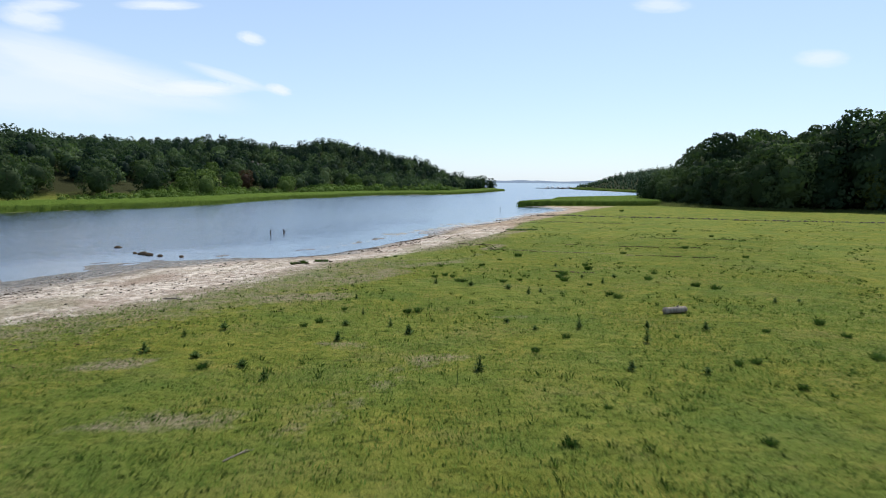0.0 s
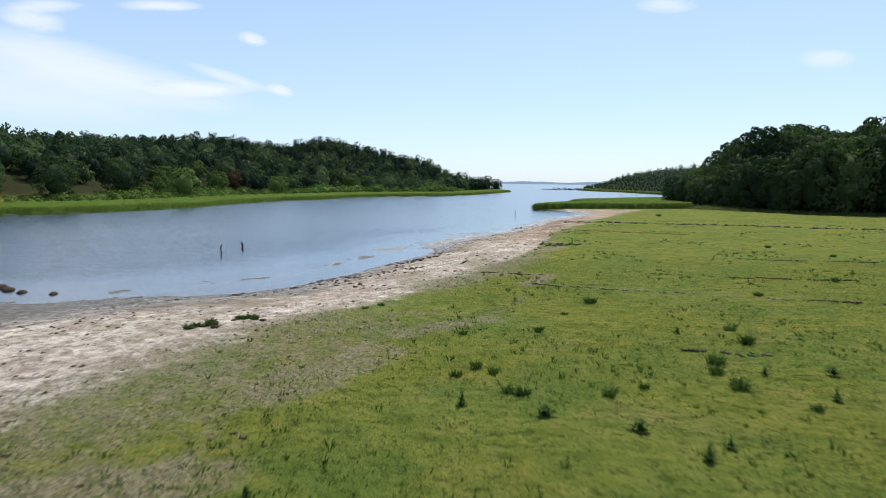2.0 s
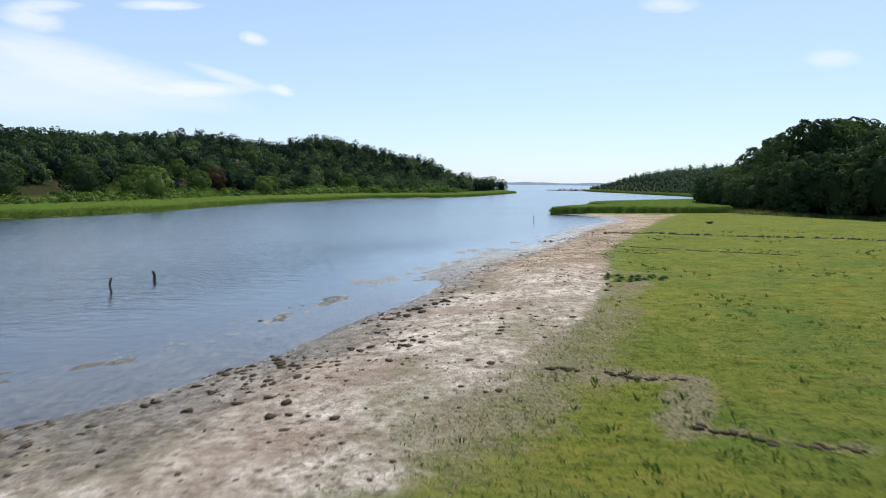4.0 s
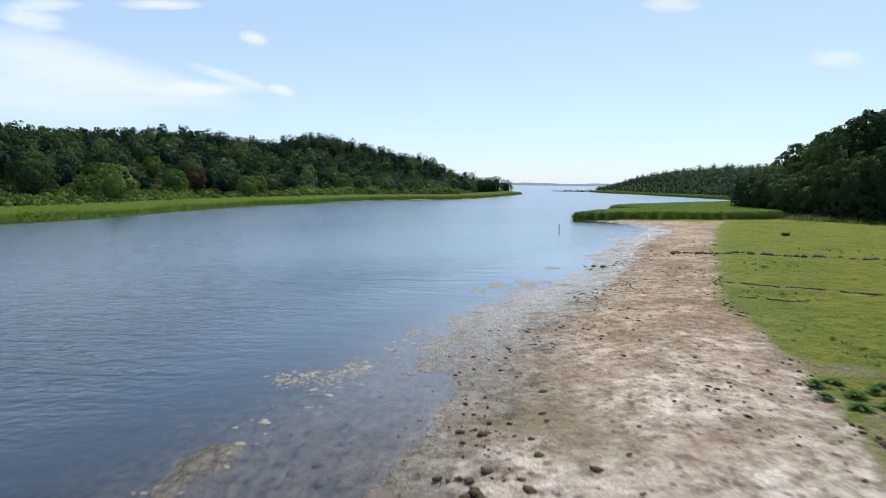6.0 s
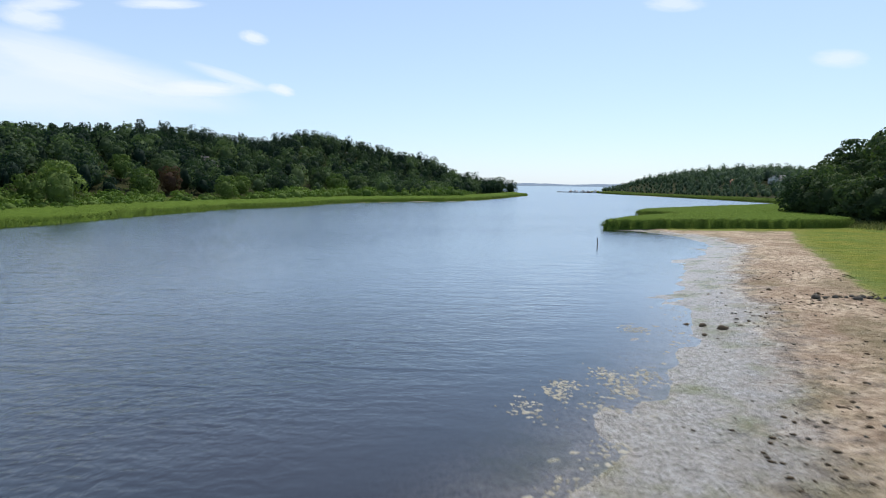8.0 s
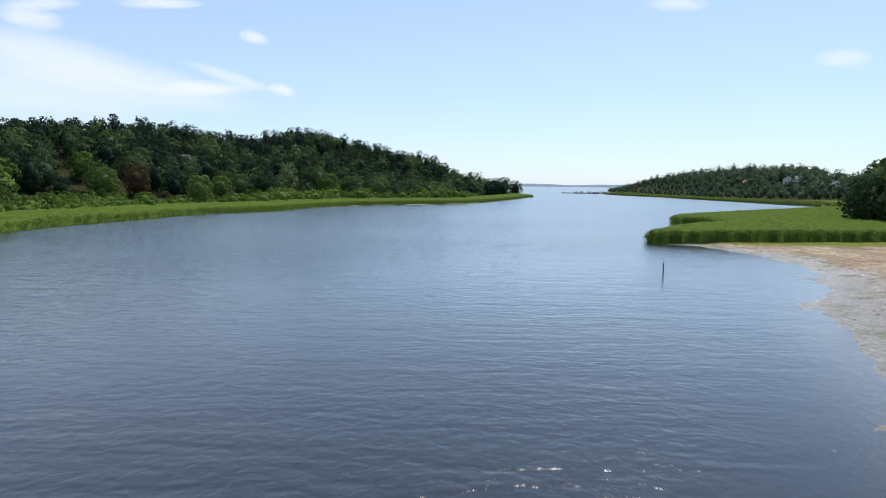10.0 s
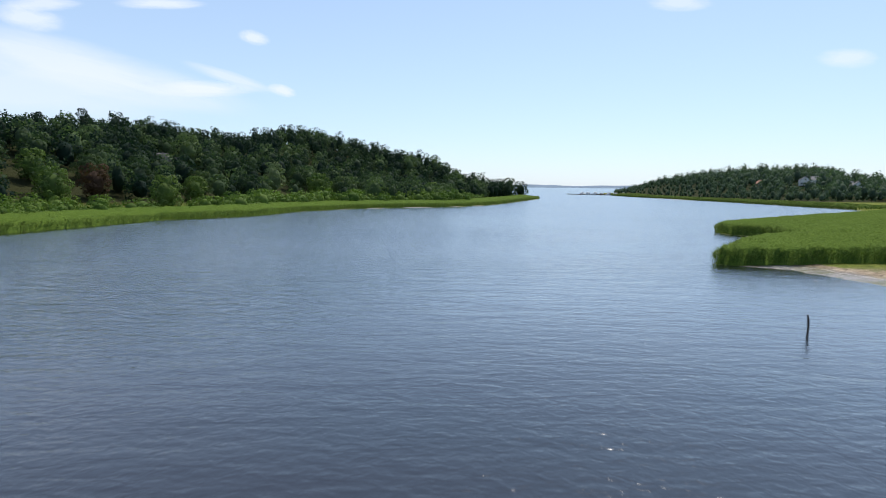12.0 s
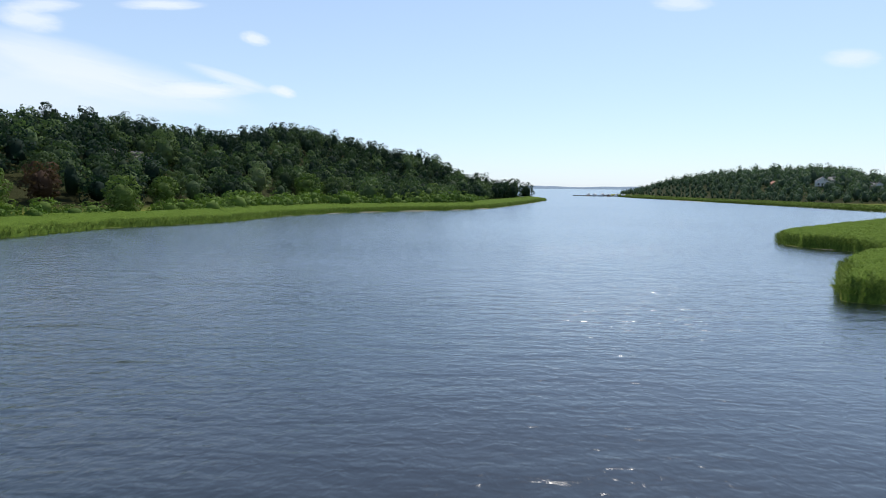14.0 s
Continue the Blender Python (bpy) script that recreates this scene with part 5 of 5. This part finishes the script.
def house(x, y, turn, w, d, h, wall, roof, label):
    w, d, h = w * 0.85, d * 0.85, h * 0.9
    root = new("house")
    root.matrix_basis = pose(x, y, floor_z(x, y) - 0.3, 0, 0, turn)
    bm = bmesh.new()
    vs = [bm.verts.new(p) for p in ((-w / 2, -d / 2, 0), (w / 2, -d / 2, 0), (w / 2, d / 2, 0), (-w / 2, d / 2, 0),
                                    (-w / 2, -d / 2, h), (w / 2, -d / 2, h), (w / 2, d / 2, h), (-w / 2, d / 2, h), (0, -d / 2, h + w * 0.36), (0, d / 2, h + w * 0.36))]
    for q in ((0, 1, 5, 8, 4), (2, 3, 7, 9, 6), (1, 2, 6, 5), (3, 0, 4, 7), (3, 2, 1, 0)):
        bm.faces.new([vs[i] for i in q])
    link_part("wall", bm_mesh("wall", bm, wall), root)
    bm = bmesh.new()
    e, t = 0.5, 0.22
    for sgn in (-1, 1):
        a = [(0, -d / 2 - e, h + w * 0.36 + 0.03), (sgn * (w / 2 + e), -d / 2 - e, h - e * 0.72), (sgn * (w / 2 + e), d / 2 + e, h - e * 0.72), (0, d / 2 + e, h + w * 0.36 + 0.03)]
        lo = [bm.verts.new(p) for p in a]
        up = [bm.verts.new((p[0], p[1], p[2] + t)) for p in a]
        bm.faces.new(lo[::-1])
        bm.faces.new(up)
        for i in range(4):
            j = (i + 1) % 4
            bm.faces.new((lo[i], lo[j], up[j], up[i]))
    bmesh.ops.recalc_face_normals(bm, faces=bm.faces)
    link_part("roof", bm_mesh("roof", bm, roof), root)
    bm = bmesh.new()
    box_bm(bm, w * 0.12, w * 0.12 + 0.7, -0.4, 0.4, h + w * 0.2, h + w * 0.36 + 1.0)
    link_part("chimney", bm_mesh("chimney", bm, M_ROOFG), root)
    for zi in ((1.0, 2.5), (3.8, 5.0)) if h > 4.5 else ((1.0, 2.4),):
        for wx in (-w * 0.3, 0.0, w * 0.3):
            win = new("window")
            win.parent = root
            bm = bmesh.new()
            box_bm(bm, wx - 0.65, wx + 0.65, -d / 2 - 0.08, -d / 2 + 0.02, zi[0] - 0.1, zi[1] + 0.1)
            win.data = None
            link_part("frame", bm_mesh("frame", bm, M_WALLW), win)
            bm = bmesh.new()
            box_bm(bm, wx - 0.52, wx + 0.52, -d / 2 - 0.1, -d / 2 - 0.03, zi[0], zi[1])
            link_part("pane", bm_mesh("pane", bm, M_PANE), win)
    return tagged(root, label, "house")


house(263, 628, -10, 8, 10, 3.2, M_WALLB, M_ROOFR, "brown timber house with a red tiled roof among trees")
house(284, 600, -25, 9, 11, 4.8, M_WALLW, M_ROOFG, "white villa with a grey roof on the slope")
house(296, 606, 15, 8, 10, 4.8, M_WALLW, M_ROOFG, "white house with a grey roof behind trees")
house(312, 584, -60, 8, 11, 3.4, M_WALLB, M_ROOFG, "dark timber house with a grey roof")
house(300, 562, -20, 8.5, 10, 4.8, M_WALLW, M_ROOFG, "white two-storey house facing the bay")
house(-35, 441, 20, 4, 5, 2.2, M_WALLW, M_ROOFG, "small white boathouse behind the reeds")


def boat(x, y, turn, L, colour, label):
    """A moored motor boat: hull with a raked bow, and a cabin."""
    root = new("motor_boat")
    root.matrix_basis = pose(x, y, SEA - 0.15, 0, 0, turn)
    bm = bmesh.new()
    prof = [(-0.5, 0.16), (-0.2, 0.18), (0.2, 0.15), (0.42, 0.06), (0.5, 0.005)]
    rings = [[bm.verts.new((px * L, -pw * L * 0.6, 0)), bm.verts.new((px * L, -pw * L, 0.16 * L + max(px, 0) * 0.1 * L)),
              bm.verts.new((px * L, pw * L, 0.16 * L + max(px, 0) * 0.1 * L)), bm.verts.new((px * L, pw * L * 0.6, 0))] for px, pw in prof]
    for p, q in zip(rings, rings[1:]):
        for j in range(4):
            bm.faces.new((p[j], p[(j + 1) % 4], q[(j + 1) % 4], q[j]))
    bm.faces.new(rings[0])
    bm.faces.new(rings[-1][::-1])
    bmesh.ops.recalc_face_normals(bm, faces=bm.faces)
    link_part("hull", bm_mesh("hull", bm, colour), root)
    bm = bmesh.new()
    box_bm(bm, -0.18 * L, 0.18 * L, -0.11 * L, 0.11 * L, 0.16 * L, 0.34 * L)
    bmesh.ops.bevel(bm, geom=bm.edges[:], offset=0.03 * L, segments=1, affect="EDGES")
    link_part("cabin", bm_mesh("cabin", bm, M_WALLW), root)
    return tagged(root, label, "boat", "moored boats")


bm = bmesh.new()
for i in range(24):
    x, y = 112 + i * 1.9, 694 - i * 1.7
    box_bm(bm, x - 1.0, x + 1.0, y - 1.2, y + 1.2, SEA - 1, SEA + 0.7)
tagged(new("jetty", bm_mesh("jetty", bm, M_WOOD)), "long low timber jetty of the far marina", "jetty")
for i in range(13):
    boat(122 + i * 2.6, 688 - i * 2.4 + (3.5 if i % 2 else -4.5), 60 + i * 31, 5.5 + (i * 7 % 4), M_WALLW if i % 3 else M_WALLB, "white motor boat moored at the far jetty" if i % 3 else "dark-hulled motor boat moored at the far jetty")

# far shore, a backdrop with the haze mixed into its blue base colour
M_FAR = plain_material("haze_blue_hills", (0.12, 0.17, 0.23), (0.17, 0.22, 0.28), 0.004, 0.95, 0.0, 0.1)
xs = np.arange(-2600, 2601, 40.0)
top = np.array([17 + 12 * noise.noise(Vector((x * 0.0035, 1.7, 0))) + 4 * noise.noise(Vector((x * 0.012, 5.7, 0))) for x in xs])
v = [(x, 3300, SEA - 2) for x in xs] + [(x, 3420, SEA + max(t, 2)) for x, t in zip(xs, top)] + [(x, 3800, SEA - 2) for x in xs]
m = len(xs)
f = [(r * m + i, r * m + i + 1, (r + 1) * m + i + 1, (r + 1) * m + i) for r in range(2) for i in range(m - 1)]
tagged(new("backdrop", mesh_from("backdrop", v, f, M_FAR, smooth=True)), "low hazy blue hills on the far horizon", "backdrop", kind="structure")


# ---------------------------------------------------------------- clouds
def cloud_material(thick, seed):
    m = Mat("cloud", 1.0)
    co = m.n("TexCoord").outputs["Object"]
    ln = m.n("VectorMath")
    ln.operation = "LENGTH"
    m.link(co, ln.inputs[0])
    mp = m.n("Mapping")
    mp.inputs["Location"].default_value = (seed * 3.1, seed * 1.7, 0)
    m.link(co, mp.inputs["Vector"])
    fall = m.ramp(ln.outputs["Value"], (0.15, (1, 1, 1)), (0.98, (0, 0, 0)))
    nz = m.noise(mp.outputs["Vector"], 1.6, 8, 0.62, 0.4)
    a = m.math("MULTIPLY", m.ramp(m.math("ADD", m.math("MULTIPLY", fall, 0.75), m.math("MULTIPLY", nz, 0.75)), (0.38, (0, 0, 0)), (1.0, (1, 1, 1))), thick)
    a = m.math("MULTIPLY", a, m.ramp(fall, (0.0, (0, 0, 0)), (0.3, (1, 1, 1))))
    em = m.n("Emission", Strength=1.0)
    em.inputs["Color"].default_value = (0.93, 0.96, 1.0, 1)
    tr = m.n("BsdfTransparent")
    mx = m.n("MixShader")
    m.link(a, mx.inputs["Fac"])
    m.link(tr.outputs["BSDF"], mx.inputs[1])
    m.link(em.outputs["Emission"], mx.inputs[2])
    m.link(mx.outputs["Shader"], m.out.inputs["Surface"])
    return m.m


# x, height, half length, half height, tilt, thickness
CLOUDS = [(-2116, 648, 1164, 165, -13, 0.72, "long thin white cloud veil"),
          (-2351, 519, 1097, 242, -5, 0.58, "broad thin cloud veil"),
          (-1411, 525, 365, 55, 0, 0.9, "flat white cloud streak"),
          (-1247, 592, 315, 42, -17, 0.60, "thin white cloud streak"),
          (-957, 525, 99, 39, -15, 0.85, "small bright white cloud"),
          (-1111, 812, 106, 46, -12, 0.8, "small bright white cloud"),
          (2190, 730, 199, 66, 0, 0.6, "small pale cloud"),
          (-2387, 915, 249, 85, -10, 0.75, "pale cloud wisp"),
          (1253, 1020, 216, 52, 0, 0.60, "pale cloud wisp"),
          (-1647, 1001, 298, 39, 0, 0.80, "pale cloud wisp"),
          (-2316, 996, 265, 46, 0, 0.70, "pale cloud wisp")]
for i, (x, z, ax, az, tilt, thick, label) in enumerate(CLOUDS):
    k = 40
    v = [(0, 0, 0)] + [(math.cos(6.2832 * j / k), math.sin(6.2832 * j / k), 0) for j in range(k)]
    me = mesh_from("cloud", v, [(0, 1 + j, 1 + (j + 1) % k) for j in range(k)], cloud_material(thick, i + 1))
    ob = tagged(new("cloud", me), label + " in the pale blue sky", "cloud", kind="structure")
    ob.matrix_basis = pose(x, 3400 + i * 8, z, 90, -tilt, 0) @ Matrix.Diagonal((ax, az, 60, 1))
